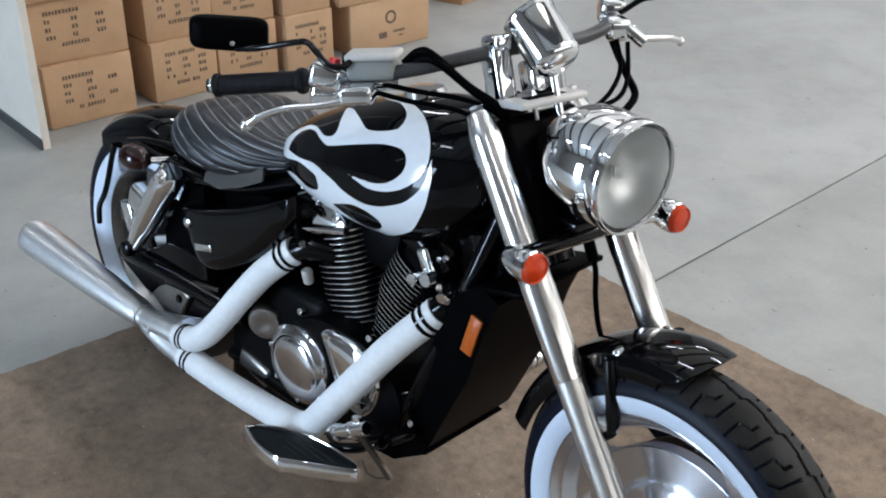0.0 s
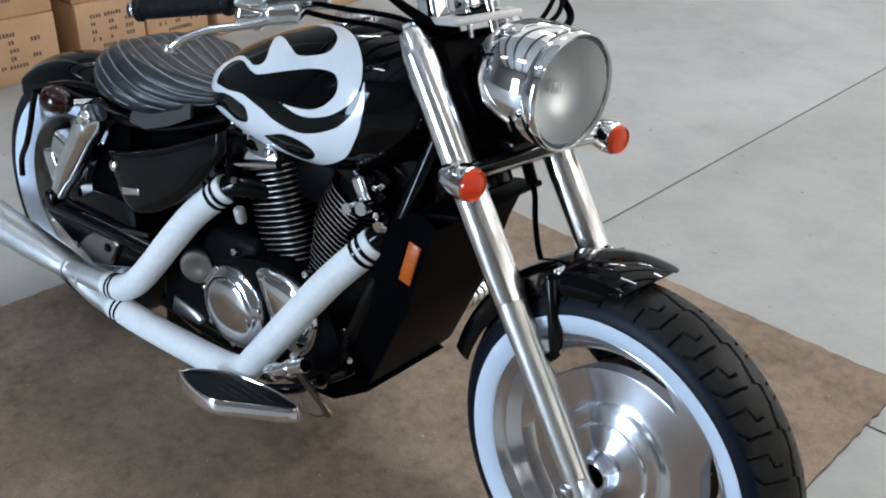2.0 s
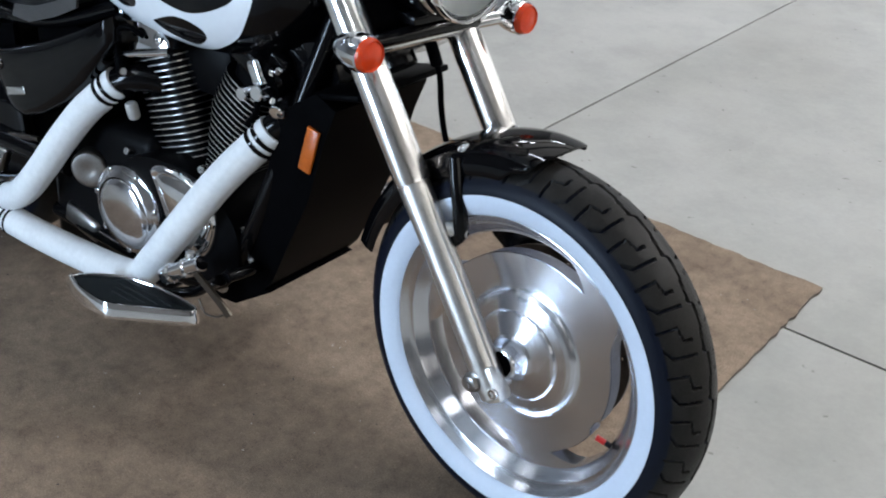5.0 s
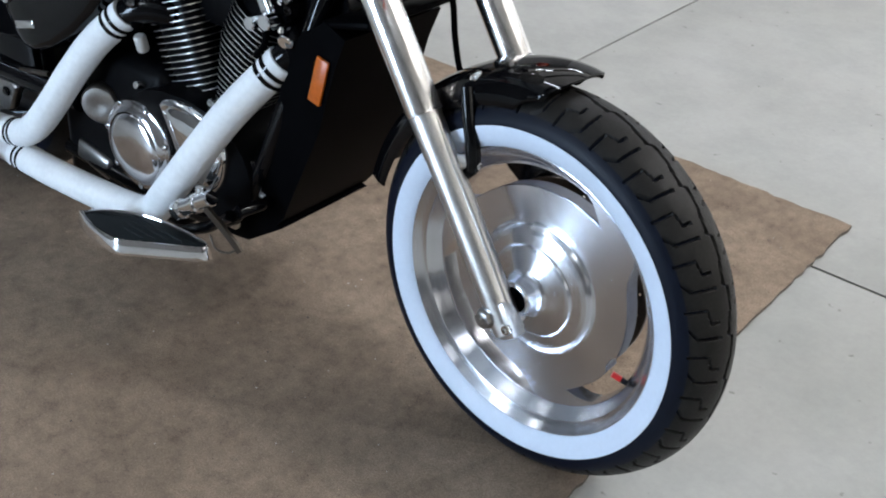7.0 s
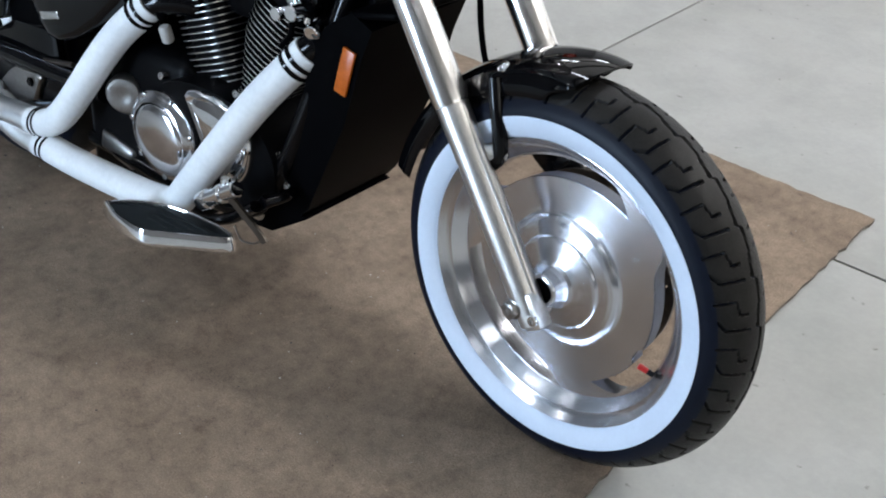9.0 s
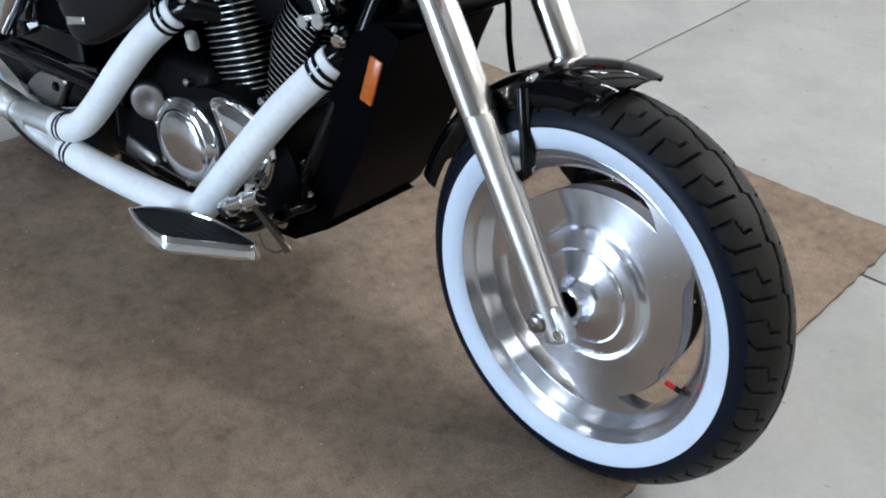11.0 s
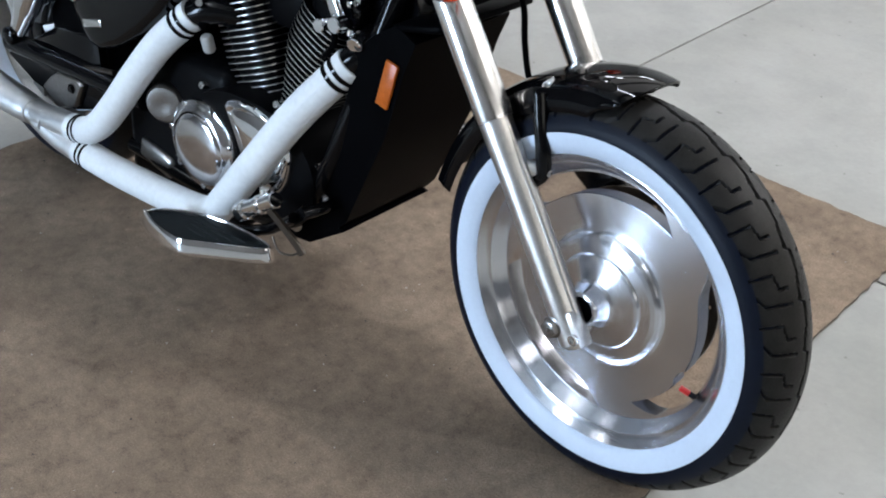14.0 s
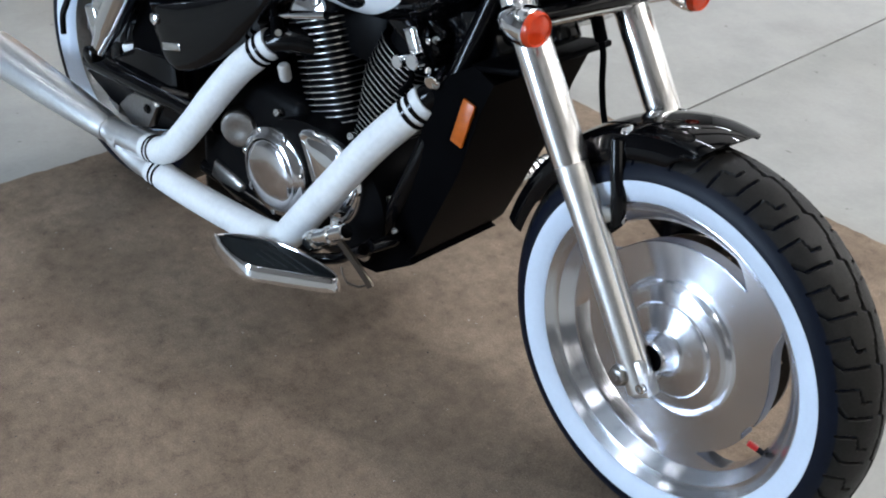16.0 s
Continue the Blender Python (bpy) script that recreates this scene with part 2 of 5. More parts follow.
cardboard = cardboard_material()
print_ink = surface("faded_print", (0.13, 0.085, 0.06), 0.8, 0.0, 0.3, 60)
wood_skid = surface("dark_wood", (0.14, 0.085, 0.05), 0.8, 0.0, 0.3, 12, 0.2, 200)
wall_paint = surface("wall_paint_beige", (0.66, 0.61, 0.53), 0.7, 0.0, 0.05, 3, 0.1, 200)
# unseen walls: bright to the north, dark elsewhere, set for what chrome and paint reflect
bright_wall = surface("hall_wall_toned_bright", (0.55, 0.55, 0.54), 0.6, 0.0, 0.06, 2, 0.05, 100)
hall_wall = surface("hall_wall_toned_dark", (0.20, 0.20, 0.20), 0.6, 0.0, 0.06, 2, 0.05, 100)
dark_trim = surface("dark_baseboard", (0.05, 0.05, 0.05), 0.5, 0.0, 0.2, 20)
ceiling_mat = surface("ceiling_insulation", (0.70, 0.68, 0.64), 0.8, 0.0, 0.06, 3, 0.1, 60)
beam_mat = surface("steel_beam", (0.06, 0.06, 0.065), 0.5, 0.0, 0.15, 10)
joint_mat = surface("floor_joint_filler", (0.035, 0.035, 0.034), 0.85, 0.0, 0.3, 60)


def glow(name, colour, power):
    mat, nt, b = nodes_of(name)
    b.inputs["Emission Color"].default_value = (*colour, 1)
    b.inputs["Emission Strength"].default_value = power
    b.inputs["Base Color"].default_value = (0.8, 0.8, 0.8, 1)
    return mat


lamp_glow = glow("lamp_diffuser", (0.92, 0.97, 1.0), 30.0)
rooflight = glow("rooflight_sheet", (1.0, 0.98, 0.96), 0.5)
rooflight_bright = glow("rooflight_sheet_bright", (1.0, 0.97, 0.93), 1.8)
window_glow = glow("window_daylight", (1.0, 0.96, 0.90), 1.2)
door_glow = glow("daylight_outside", (0.75, 0.88, 1.0), 2.5)

# ---------- mesh tools ----------
ROOT_OF = {}


def mesh_object(name, verts, faces, mat, smooth=40.0, second=None, second_faces=()):
    me = bpy.data.meshes.new(name)
    me.from_pydata([tuple(v) for v in verts], [], [tuple(f) for f in faces])
    me.materials.append(mat)
    if second:
        me.materials.append(second)
        for i in second_faces:
            me.polygons[i].material_index = 1
    bm = bmesh.new()
    bm.from_mesh(me)
    bmesh.ops.recalc_face_normals(bm, faces=bm.faces)
    bm.to_mesh(me)
    bm.free()
    me.shade_smooth()
    me.set_sharp_from_angle(angle=radians(smooth))
    me.update()
    return new(name, me)


def part(name, geo, mat, parent, label="", frame_m=Matrix(), smooth=40.0, second=None, second_faces=()):
    """One mesh under a thing or a part, with its origin in its own middle. geo is in the thing's coordinates, turned by frame_m."""
    verts, faces = geo
    pts = [frame_m @ Vector(v) for v in verts]
    mid = (Vector([min(p[i] for p in pts) for i in range(3)]) + Vector([max(p[i] for p in pts) for i in range(3)])) / 2
    ob = mesh_object(name, [p - mid for p in pts], faces, mat, smooth, second, second_faces)
    ROOT_OF[ob] = mid
    ob.parent = parent
    ob.location = mid - ROOT_OF.get(parent, Vector())
    if label:
        tagged(ob, label)
    return ob


def joined(*geos):
    verts, faces = [], []
    for v, f in geos:
        n = len(verts)
        verts += list(v)
        faces += [tuple(i + n for i in face) for face in f]
    return verts, faces


def basis(axis):
    a = Vector(axis).normalized()
    u = a.cross(Vector((0, 0, 1)) if abs(a.z) < 0.9 else Vector((1, 0, 0))).normalized()
    return a, u, a.cross(u)


def revolve(origin, axis, profile, segs=48):
    """profile: (distance along the axis, radius) pairs. Radius 0 closes the end."""
    a, u, w = basis(axis)
    o = Vector(origin)
    verts, faces, rings = [], [], []
    for d, r in profile:
        if r <= 1e-6:
            rings.append([len(verts)])
            verts.append(o + a * d)
        else:
            rings.append(list(range(len(verts), len(verts) + segs)))
            verts += [o + a * d + (u * math.cos(t) + w * math.sin(t)) * r for t in (2 * math.pi * k / segs for k in range(segs))]
    for A, B in zip(rings, rings[1:]):
        for k in range(segs):
            j = (k + 1) % segs
            if len(A) == 1 and len(B) > 1:
                faces.append((A[0], B[k], B[j]))
            elif len(B) == 1 and len(A) > 1:
                faces.append((A[k], A[j], B[0]))
            elif len(A) > 1:
                faces.append((A[k], A[j], B[j], B[k]))
    return verts, faces


def rod(p, q, r, segs=20, bevel=0.0, r2=None):
    p, q = Vector(p), Vector(q)
    length, b = (q - p).length, bevel or r * 0.12
    r2 = r2 or r
    return revolve(p, q - p, [(0, 0), (0, r - b), (b, r), (length - b, r2), (length, r2 - b), (length, 0)], segs)


def spline(points, steps=8):
    pts = [Vector(p) for p in points]
    ext = [2 * pts[0] - pts[1], *pts, 2 * pts[-1] - pts[-2]]
    out = []
    for i in range(1, len(ext) - 2):
        p0, p1, p2, p3 = ext[i - 1 : i + 3]
        for k in range(steps):
            t = k / steps
            out.append(0.5 * (2 * p1 + (p2 - p0) * t + (2 * p0 - 5 * p1 + 4 * p2 - p3) * t * t + (3 * p1 - p0 - 3 * p2 + p3) * t**3))
    out.append(pts[-1])
    return out


def tube(points, radius, segs=16, steps=8, smooth_path=True, caps=True):
    """A round tube along the points; radius may be a number or a function of 0..1."""
    path = spline(points, steps) if smooth_path else [Vector(p) for p in points]
    rad = radius if callable(radius) else (lambda s: radius)
    verts, faces = [], []
    up = None
    n = len(path)
    for i, p in enumerate(path):
        d = (path[min(i + 1, n - 1)] - path[max(i - 1, 0)]).normalized()
        if up is None:
            _, up, _ = basis(d)
        up = (up - d * up.dot(d)).normalized()
        w = d.cross(up)
        r = rad(i / (n - 1))
        verts += [p + (up * math.cos(t) + w * math.sin(t)) * r for t in (2 * math.pi * k / segs for k in range(segs))]
    for i in range(n - 1):
        for k in range(segs):
            j = (k + 1) % segs
            faces.append((i * segs + k, i * segs + j, (i + 1) * segs + j, (i + 1) * segs + k))
    if caps:
        faces += [tuple(range(segs - 1, -1, -1)), tuple((n - 1) * segs + k for k in range(segs))]
    return verts, faces


def block(size, m=Matrix(), bevel=0.004, segs=2):
    """A box with rounded edges, centred, posed by m."""
    bm = bmesh.new()
    bmesh.ops.create_cube(bm, size=1.0, matrix=Matrix.Diagonal((*size, 1)))
    if bevel:
        bmesh.ops.bevel(bm, geom=bm.edges[:], offset=min(bevel, min(size) * 0.45), segments=segs, affect="EDGES", profile=0.5)
    verts = [m @ v.co for v in bm.verts]
    bm.verts.index_update()
    faces = [tuple(v.index for v in f.verts) for f in bm.faces]
    bm.free()
    return verts, faces


def slab(outline, thickness, m=Matrix(), bevel=0.003):
    """A flat plate of that outline (x, y), extruded by its thickness along z, with rounded edges."""
    bm = bmesh.new()
    vs = [bm.verts.new((x, y, 0)) for x, y in outline]
    f = bm.faces.new(vs)
    out = bmesh.ops.extrude_face_region(bm, geom=[f])
    bmesh.ops.translate(bm, verts=[g for g in out["geom"] if isinstance(g, bmesh.types.BMVert)], vec=(0, 0, thickness))
    if bevel:
        bmesh.ops.bevel(bm, geom=bm.edges[:], offset=bevel, segments=2, affect="EDGES", profile=0.5)
    bm.verts.index_update()
    verts = [m @ v.co for v in bm.verts]
    faces = [tuple(v.index for v in g.verts) for g in bm.faces]
    bm.free()
    return verts, faces


def loft(rings, closed_ends=True):
    n = len(rings[0])
    verts = [Vector(p) for ring in rings for p in ring]
    faces = []
    for i in range(len(rings) - 1):
        for k in range(n):
            j = (k + 1) % n
            faces.append((i * n + k, i * n + j, (i + 1) * n + j, (i + 1) * n + k))
    if closed_ends:
        faces += [tuple(range(n - 1, -1, -1)), tuple((len(rings) - 1) * n + k for k in range(n))]
    return verts, faces


def thing(name, m, label, category, group="", kind=""):
    ob = new(name)
    ob.matrix_world = m
    ob.empty_display_size = 0.1
    return tagged(ob, label, category, group, kind)


# ---------- the hall ----------
FLOOR_Z = -0.008


def strip(points_xy, z0, z1):
    """A prism over a rectangle given as x0, y0, x1, y1."""
    x0, y0, x1, y1 = points_xy
    return block((x1 - x0, y1 - y0, z1 - z0), Matrix.Translation(((x0 + x1) / 2, (y0 + y1) / 2, (z0 + z1) / 2)), 0)


def build_floor():
    """Bays of poured concrete, parted by narrow saw cuts that run a little off the mat's edges."""
    xs, ys = [-7.2, -3.6, 0.0, 3.6, 7.2, 10.8], [-8.4, -4.2, 0.0, 4.2, 8.4, 12.6]
    gap, turn = 0.0040, pose(-0.940, 0.857, 0, 0, 0, 2.3)
    floor = tagged(new("floor"), "light grey polished concrete floor with saw-cut joints", "floor", kind="structure")
    for x0, x1 in zip(xs, xs[1:]):
        for y0, y1 in zip(ys, ys[1:]):
            part("floor_bay", strip((x0 + gap, y0 + gap, x1 - gap, y1 - gap), FLOOR_Z - 0.1, FLOOR_Z), concrete, floor, "", turn)
    part("joint_filler", strip((-7.2, -8.4, 10.8, 12.6), FLOOR_Z - 0.12, FLOOR_Z - 0.005), joint_mat, floor, "", turn)


def build_hall():
    z0, z1 = FLOOR_Z, 5.2
    x0, x1, y0, y1 = -8.0, 8.0, -7.0, 12.0
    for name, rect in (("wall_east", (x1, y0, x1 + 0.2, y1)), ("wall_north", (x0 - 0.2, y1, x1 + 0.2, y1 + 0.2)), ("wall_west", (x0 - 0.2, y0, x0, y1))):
        tagged(mesh_object(name, *strip(rect, z0, z1), bright_wall if name == "wall_north" else hall_wall), "unseen hall wall, toned to suit the reflections", "wall", kind="structure")
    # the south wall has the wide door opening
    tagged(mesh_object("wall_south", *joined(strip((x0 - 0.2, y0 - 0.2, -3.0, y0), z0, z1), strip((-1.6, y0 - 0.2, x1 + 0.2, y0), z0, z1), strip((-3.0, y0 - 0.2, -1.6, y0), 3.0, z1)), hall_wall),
           "unseen hall wall with a wide door opening, toned to suit the reflections", "wall", kind="structure")
    tagged(mesh_object("backdrop", *strip((-3.5, y0 - 0.9, -1.1, y0 - 0.85), -0.2, 3.4), door_glow), "bright daylight outside the open door", "backdrop", kind="structure")
    tagged(mesh_object("ceiling", *strip((x0 - 0.2, y0 - 0.2, x1 + 0.2, y1 + 0.2), z1, z1 + 0.15), ceiling_mat), "white insulated hall ceiling", "ceiling", kind="structure")
    for i in range(9):
        x = -7.2 + 1.8 * i
        web = strip((x - 0.03, y0, x + 0.03, y1), z1 - 0.26, z1 - 0.002)
        tagged(mesh_object("trim_beam", *joined(web, strip((x - 0.09, y0, x + 0.09, y1), z1 - 0.28, z1 - 0.26)), beam_mat), "grey steel roof purlin", "beam", "roof purlins", "structure")
        if i < 8:
            tagged(mesh_object("window_roof", *strip((x + 0.12, 0.6, x + 1.68, y1 - 0.6), z1 - 0.012, z1 - 0.004), rooflight_bright if x > 0 else rooflight), "pale translucent rooflight sheet between the purlins", "rooflight", "rooflights", "structure")
    # high windows in the east wall
    for i in range(6):
        y = -4.5 + 2.6 * i
        tagged(mesh_object("window_%d" % (i + 1), *strip((x1 - 0.03, y, x1 - 0.004, y + 2.35), 2.3, 4.7), window_glow), "high daylit window of the hall", "window", "hall windows", "structure")
    for lx, ly in LAMP_ROWS:
        lamp = thing("ceiling_lamp", pose(lx, ly, LAMP_Z), "long white fluorescent ceiling lamp, lit", "ceiling lamp", "ceiling lamps")
        part("housing", block((1.4, 0.30, 0.08), pose(0, 0, 0), 0.01), ceiling_mat, lamp)
        for ty in (-0.07, 0.07):
            part("tube", rod((-0.62, ty, -0.06), (0.62, ty, -0.06), 0.018, 16), lamp_glow, lamp, "glowing fluorescent tube")
        for hx in (-0.5, 0.5):
            part("hanger", rod((hx, 0, 0.04), (hx, 0, 0.3), 0.008), beam_mat, lamp)


build_floor()
build_hall()

# partition beside the cartons
tagged(mesh_object("wall_partition", *strip((-7.0, 0.166, -3.16, 0.196), FLOOR_Z, 2.4), wall_paint), "beige painted partition wall", "wall", kind="structure")
tagged(mesh_object("baseboard", *strip((-7.0, 0.155, -3.157, 0.166), FLOOR_Z, 0.035), dark_trim), "dark baseboard of the partition", "baseboard", kind="structure")


def build_mat():
    """The carpet: a slightly uneven sheet with a frayed rim."""
    rng = random.Random(5)
    nx, ny = 74, 96
    corners = [(-1.745, -1.3), (0.205, -1.3), (0.078, 1.105), (-1.72, 1.075)]
    top, rim = [], []
    for j in range(ny + 1):
        v = j / ny
        for i in range(nx + 1):
            u = i / nx
            x = (corners[0][0] * (1 - u) + corners[1][0] * u) * (1 - v) + (corners[3][0] * (1 - u) + corners[2][0] * u) * v
            y = (corners[0][1] * (1 - u) + corners[1][1] * u) * (1 - v) + (corners[3][1] * (1 - u) + corners[2][1] * u) * v
            if i in (0, nx) or j in (0, ny):
                x, y = x + rng.uniform(-0.004, 0.004), y + rng.uniform(-0.004, 0.004)
            z = 0.0012 * noise.noise((x * 5, y * 5, 0)) + 0.0006 * noise.noise((x * 40, y * 40, 3))
            top.append((x, y, z))
    w = nx + 1
    faces = [(j * w + i, j * w + i + 1, (j + 1) * w + i + 1, (j + 1) * w + i) for j in range(ny) for i in range(nx)]
    border = [i for i in range(w)] + [j * w + nx for j in range(1, ny + 1)] + [ny * w + i for i in range(nx - 1, -1, -1)] + [j * w for j in range(ny - 1, 0, -1)]
    n = len(top)
    verts = top + [(top[b][0], top[b][1], FLOOR_Z) for b in border]
    k = len(border)
    first = len(faces)
    faces += [(border[a], n + a, n + (a + 1) % k, border[(a + 1) % k]) for a in range(k)]
    ob = mesh_object("carpet_mat", verts, faces, carpet, 50, carpet_edge, range(first, first + k))
    return tagged(ob, "worn brown carpet mat lying on the concrete floor", "mat")


build_mat()


def carton(name, x, y0, y1, z0, z1, depth, seed, style, turn=0.0):
    """A taped cardboard carton whose printed face looks towards +x."""
    rng = random.Random(seed)
    w, h = y1 - y0, z1 - z0
    m = pose(x, (y0 + y1) / 2, z0, 0, 0, turn)
    box = thing(name, m, "closed brown cardboard carton with faded print, stacked", "carton", "stacked cartons")
    part("carton_body", block((depth, w - 0.004, h - 0.003), pose(-depth / 2, 0, h / 2), 0.006), cardboard, box)
    part("flap", joined(block((depth - 0.01, w / 2 - 0.004, 0.003), pose(-depth / 2, -w / 4, h - 0.001, 1.0), 0), block((depth - 0.01, w / 2 - 0.004, 0.003), pose(-depth / 2, w / 4, h - 0.001, -1.0), 0)), cardboard, box)
    bars = []
    if style == "text":
        # a heading, three rows of short codes in three columns, and a line below
        lines = [[(-0.30, 11)], [(-0.30, rng.choice((2, 3))), (-0.04, 2), (0.20, 3)], [(-0.30, 2), (-0.04, rng.choice((2, 3))), (0.20, rng.choice((2, 3)))], [(-0.30, 3), (-0.04, 2), (0.20, 3)], [(-0.16, 9)]]
        for r, groups in enumerate(lines):
            zc = h * (0.78 - 0.125 * r)
            for y, count in groups:
                y *= w
                for _ in range(count):
                    step = rng.uniform(0.009, 0.013)
                    tall = 0.017 * rng.uniform(0.85, 1.05)
                    if rng.random() < 0.93:
                        bars.append(block((0.001, step * 0.78, tall), pose(0.0006, y + step / 2, zc + 0.002 * rng.random(), rng.uniform(-4, 4)), 0))
                    y += step + 0.002
    else:
        bars.append(revolve((0.0001, 0, h * 0.62), (1, 0, 0), [(0, 0.034), (0.001, 0.034), (0.001, 0.022), (0, 0.022)], 24))
        for y, z, a, b in ((-0.05, 0.28, 0.05, 0.05), (0.05, 0.32, 0.07, 0.02), (0.06, 0.22, 0.03, 0.012)):
            bars.append(block((0.001, a, b * 0.6), pose(0.0006, y, h * z), 0))
    tagged(part("print", joined(*bars), print_ink, box, "faded dark printing"), kind="stuff")
    return box


def build_cartons():
    x = -3.33
    h = 0.262
    rows = [(0.268, 0.652), (0.742, 1.055), (1.062, 1.375), (1.70, 2.262)]
    for c, (a, b) in enumerate(rows[:3]):
        for level in range(4):
            carton("carton", x + (0.0, -0.02, 0.012, -0.01)[level] - 0.01 * c, a + (-0.035 if level and not c else 0.0), b + 0.004 * (level % 2), FLOOR_Z + level * h, FLOOR_Z + (level + 1) * h, 0.42, 10 * c + level, "text", (0.5, -1.0, 0.8, 0.0)[level])
    for level in range(4):
        carton("carton", x + (0.0, -0.015, 0.01, 0.0)[level], 1.408, 1.676, FLOOR_Z + level * h, FLOOR_Z + (level + 1) * h, 0.42, 70 + level, "text", 0.6 - 0.5 * level)
    for level in range(4):
        carton("carton", x + 0.005 * level, 1.777 - (0.07 if level else 0.0), 2.265, FLOOR_Z + level * 0.25, FLOOR_Z + (level + 1) * 0.25, 0.5, 90 + level, "stamp", -0.6 + 0.4 * level)
    carton("carton", x - 0.39, 2.79, 3.15, FLOOR_Z, FLOOR_Z + 0.30, 0.4, 120, "text", 14.0)


build_cartons()

def build_crumbs():
    rng = random.Random(5)
    verts, faces, pale = [], [], []
    for k in range(300):
        x, y = rng.uniform(-1.65, 0.05), rng.uniform(-1.2, 1.0)
        r = rng.uniform(0.0008, 0.0022) * (1.6 if rng.random() < 0.08 else 1.0)
        base = len(verts)
        turn = rng.uniform(0, 6.3)
        for q in range(5):
            t = turn + 2 * math.pi * q / 5
            verts.append((x + r * math.cos(t) * rng.uniform(0.7, 1.5), y + r * math.sin(t) * rng.uniform(0.7, 1.5), 0.0))
        verts.append((x, y, r * 0.9))
        light = rng.random() < 0.5
        for q in range(5):
            if light:
                pale.append(len(faces))
            faces.append((base + q, base + (q + 1) % 5, base + 5))
    tagged(mesh_object("crumbs", verts, faces, crumb_dark, second=crumb_pale, second_faces=pale), "tiny pale and dark crumbs of dirt on the carpet", "dirt", kind="stuff")


build_crumbs()

# ---------- the motorcycle ----------
# It leans on its side stand; the front wheel and bars are turned to the right of the frame.
LEAN_DEG, STEER_DEG = 4.5, 7.0
bike = thing("motorcycle", pose(0, 0.05, 0, -LEAN_DEG, 0, 0), "black cruiser motorcycle with white flames and whitewall tyres on carpet", "motorcycle")
BODY = pose(-0.3, 0, 0) @ pose(0, 0, 0, 0, 0, STEER_DEG) @ pose(0.3, 0, 0)
AXLE = Vector((-0.006, -0.014, 0.323))
# the front wheel's own place: its axle's middle, steered and leaning a little less than the frame
WHEEL = bike.matrix_world.inverted() @ pose(0.0018, 0.0457, 0.3319, -4.06, 0, 0.70)
RAD = 0.3321


def tyre_mesh(centre, R, half, bulge, grooves=True, segs=1680):
    """A tyre about the y axis: carcass and tread, with the tread's grooves cut in."""
    base = R * 0.8425
    n = 96
    # a round shoulder: the section is a superellipse above the widest place
    sect = [half * math.copysign(abs(math.sin(q)) ** 0.9, q) for q in np.linspace(-math.pi / 2, math.pi / 2, n + 1)][::-1]
    tread = [(y, base + (R - base) * max(0.0, 1 - abs(y / half) ** bulge) ** (1 / bulge)) for y in sect]
    side = [(half * 0.80, R * 0.735), (half * 0.90, R * 0.755), (half * 0.97, R * 0.79), (half * 0.995, R * 0.82)]
    prof = side + tread + [(-y, r) for y, r in reversed(side)]
    th = np.linspace(0, 2 * np.pi, segs, endpoint=False)
    Y = np.array([p[0] for p in prof])[None, :] * np.ones((segs, 1))
    Rr = np.array([p[1] for p in prof])[None, :] * np.ones((segs, 1))
    if grooves:
        # phase round the tyre, 28 pitches; distances along it in metres
        pitch = 2 * np.pi * R / 28
        ph = ((th / (2 * np.pi)) * 28)[:, None] % 1.0
        saw = ph
        zig = np.interp(saw, [0.0, 0.42, 0.46, 0.92, 1.0], [-0.0045, -0.0005, 0.0022, 0.0050, -0.0045])
        depth = np.clip(1.35 - np.abs(Y - zig) / 0.0018, 0, 1)
        for sgn, off in ((-1, 0.748), (1, 0.248)):
            v = Y * sgn
            # a groove with a step in its middle, and one that hooks at its outer end; w runs back from the first one's start
            w = (off - ph) % 1.0
            lane1 = np.interp(v, [0.020, 0.033, 0.037, 0.060], [0.42, 0.40, 0.11, 0.08])
            lane2 = np.interp(v, [0.018, 0.050, 0.053, 0.057], [0.74, 0.68, 0.60, 0.48])
            for lane, lo, hi in ((lane1, 0.020, 0.060), (lane2, 0.018, 0.0575)):
                away = np.abs((w - lane + 0.5) % 1.0 - 0.5) * pitch
                steep = np.where((v > 0.033) & (v < 0.037), 2.3, 1.0) if lane is lane1 else np.where(v > 0.050, 1.9, 1.0)
                depth = np.maximum(depth, np.clip(1.35 - away / (0.0021 * steep), 0, 1) * ((v > lo) & (v < hi)))
        depth = depth * np.array([1.0 if len(side) <= k < len(prof) - len(side) and abs(p[0]) < 0.90 * half else 0.0 for k, p in enumerate(prof)])[None, :]
        Rr = Rr - 0.0075 * np.clip(depth, 0, 1)
    X = centre[0] + Rr * np.cos(th)[:, None]
    Z = centre[2] + Rr * np.sin(th)[:, None]
    verts = np.stack([X, centre[1] + Y, Z], -1).reshape(-1, 3)
    m = len(prof)
    a = np.arange(segs)[:, None] * m + np.arange(m - 1)[None, :]
    b = ((np.arange(segs)[:, None] + 1) % segs) * m + np.arange(m - 1)[None, :]
    faces = np.stack([a, a + 1, b + 1, b], -1).reshape(-1, 4)
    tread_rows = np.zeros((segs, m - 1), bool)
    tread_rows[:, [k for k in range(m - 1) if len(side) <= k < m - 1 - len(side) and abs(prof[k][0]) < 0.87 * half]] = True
    # groove floors leave the tread colour for the darker one, a painted shade
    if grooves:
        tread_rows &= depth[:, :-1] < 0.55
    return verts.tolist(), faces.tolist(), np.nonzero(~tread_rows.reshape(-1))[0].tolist()


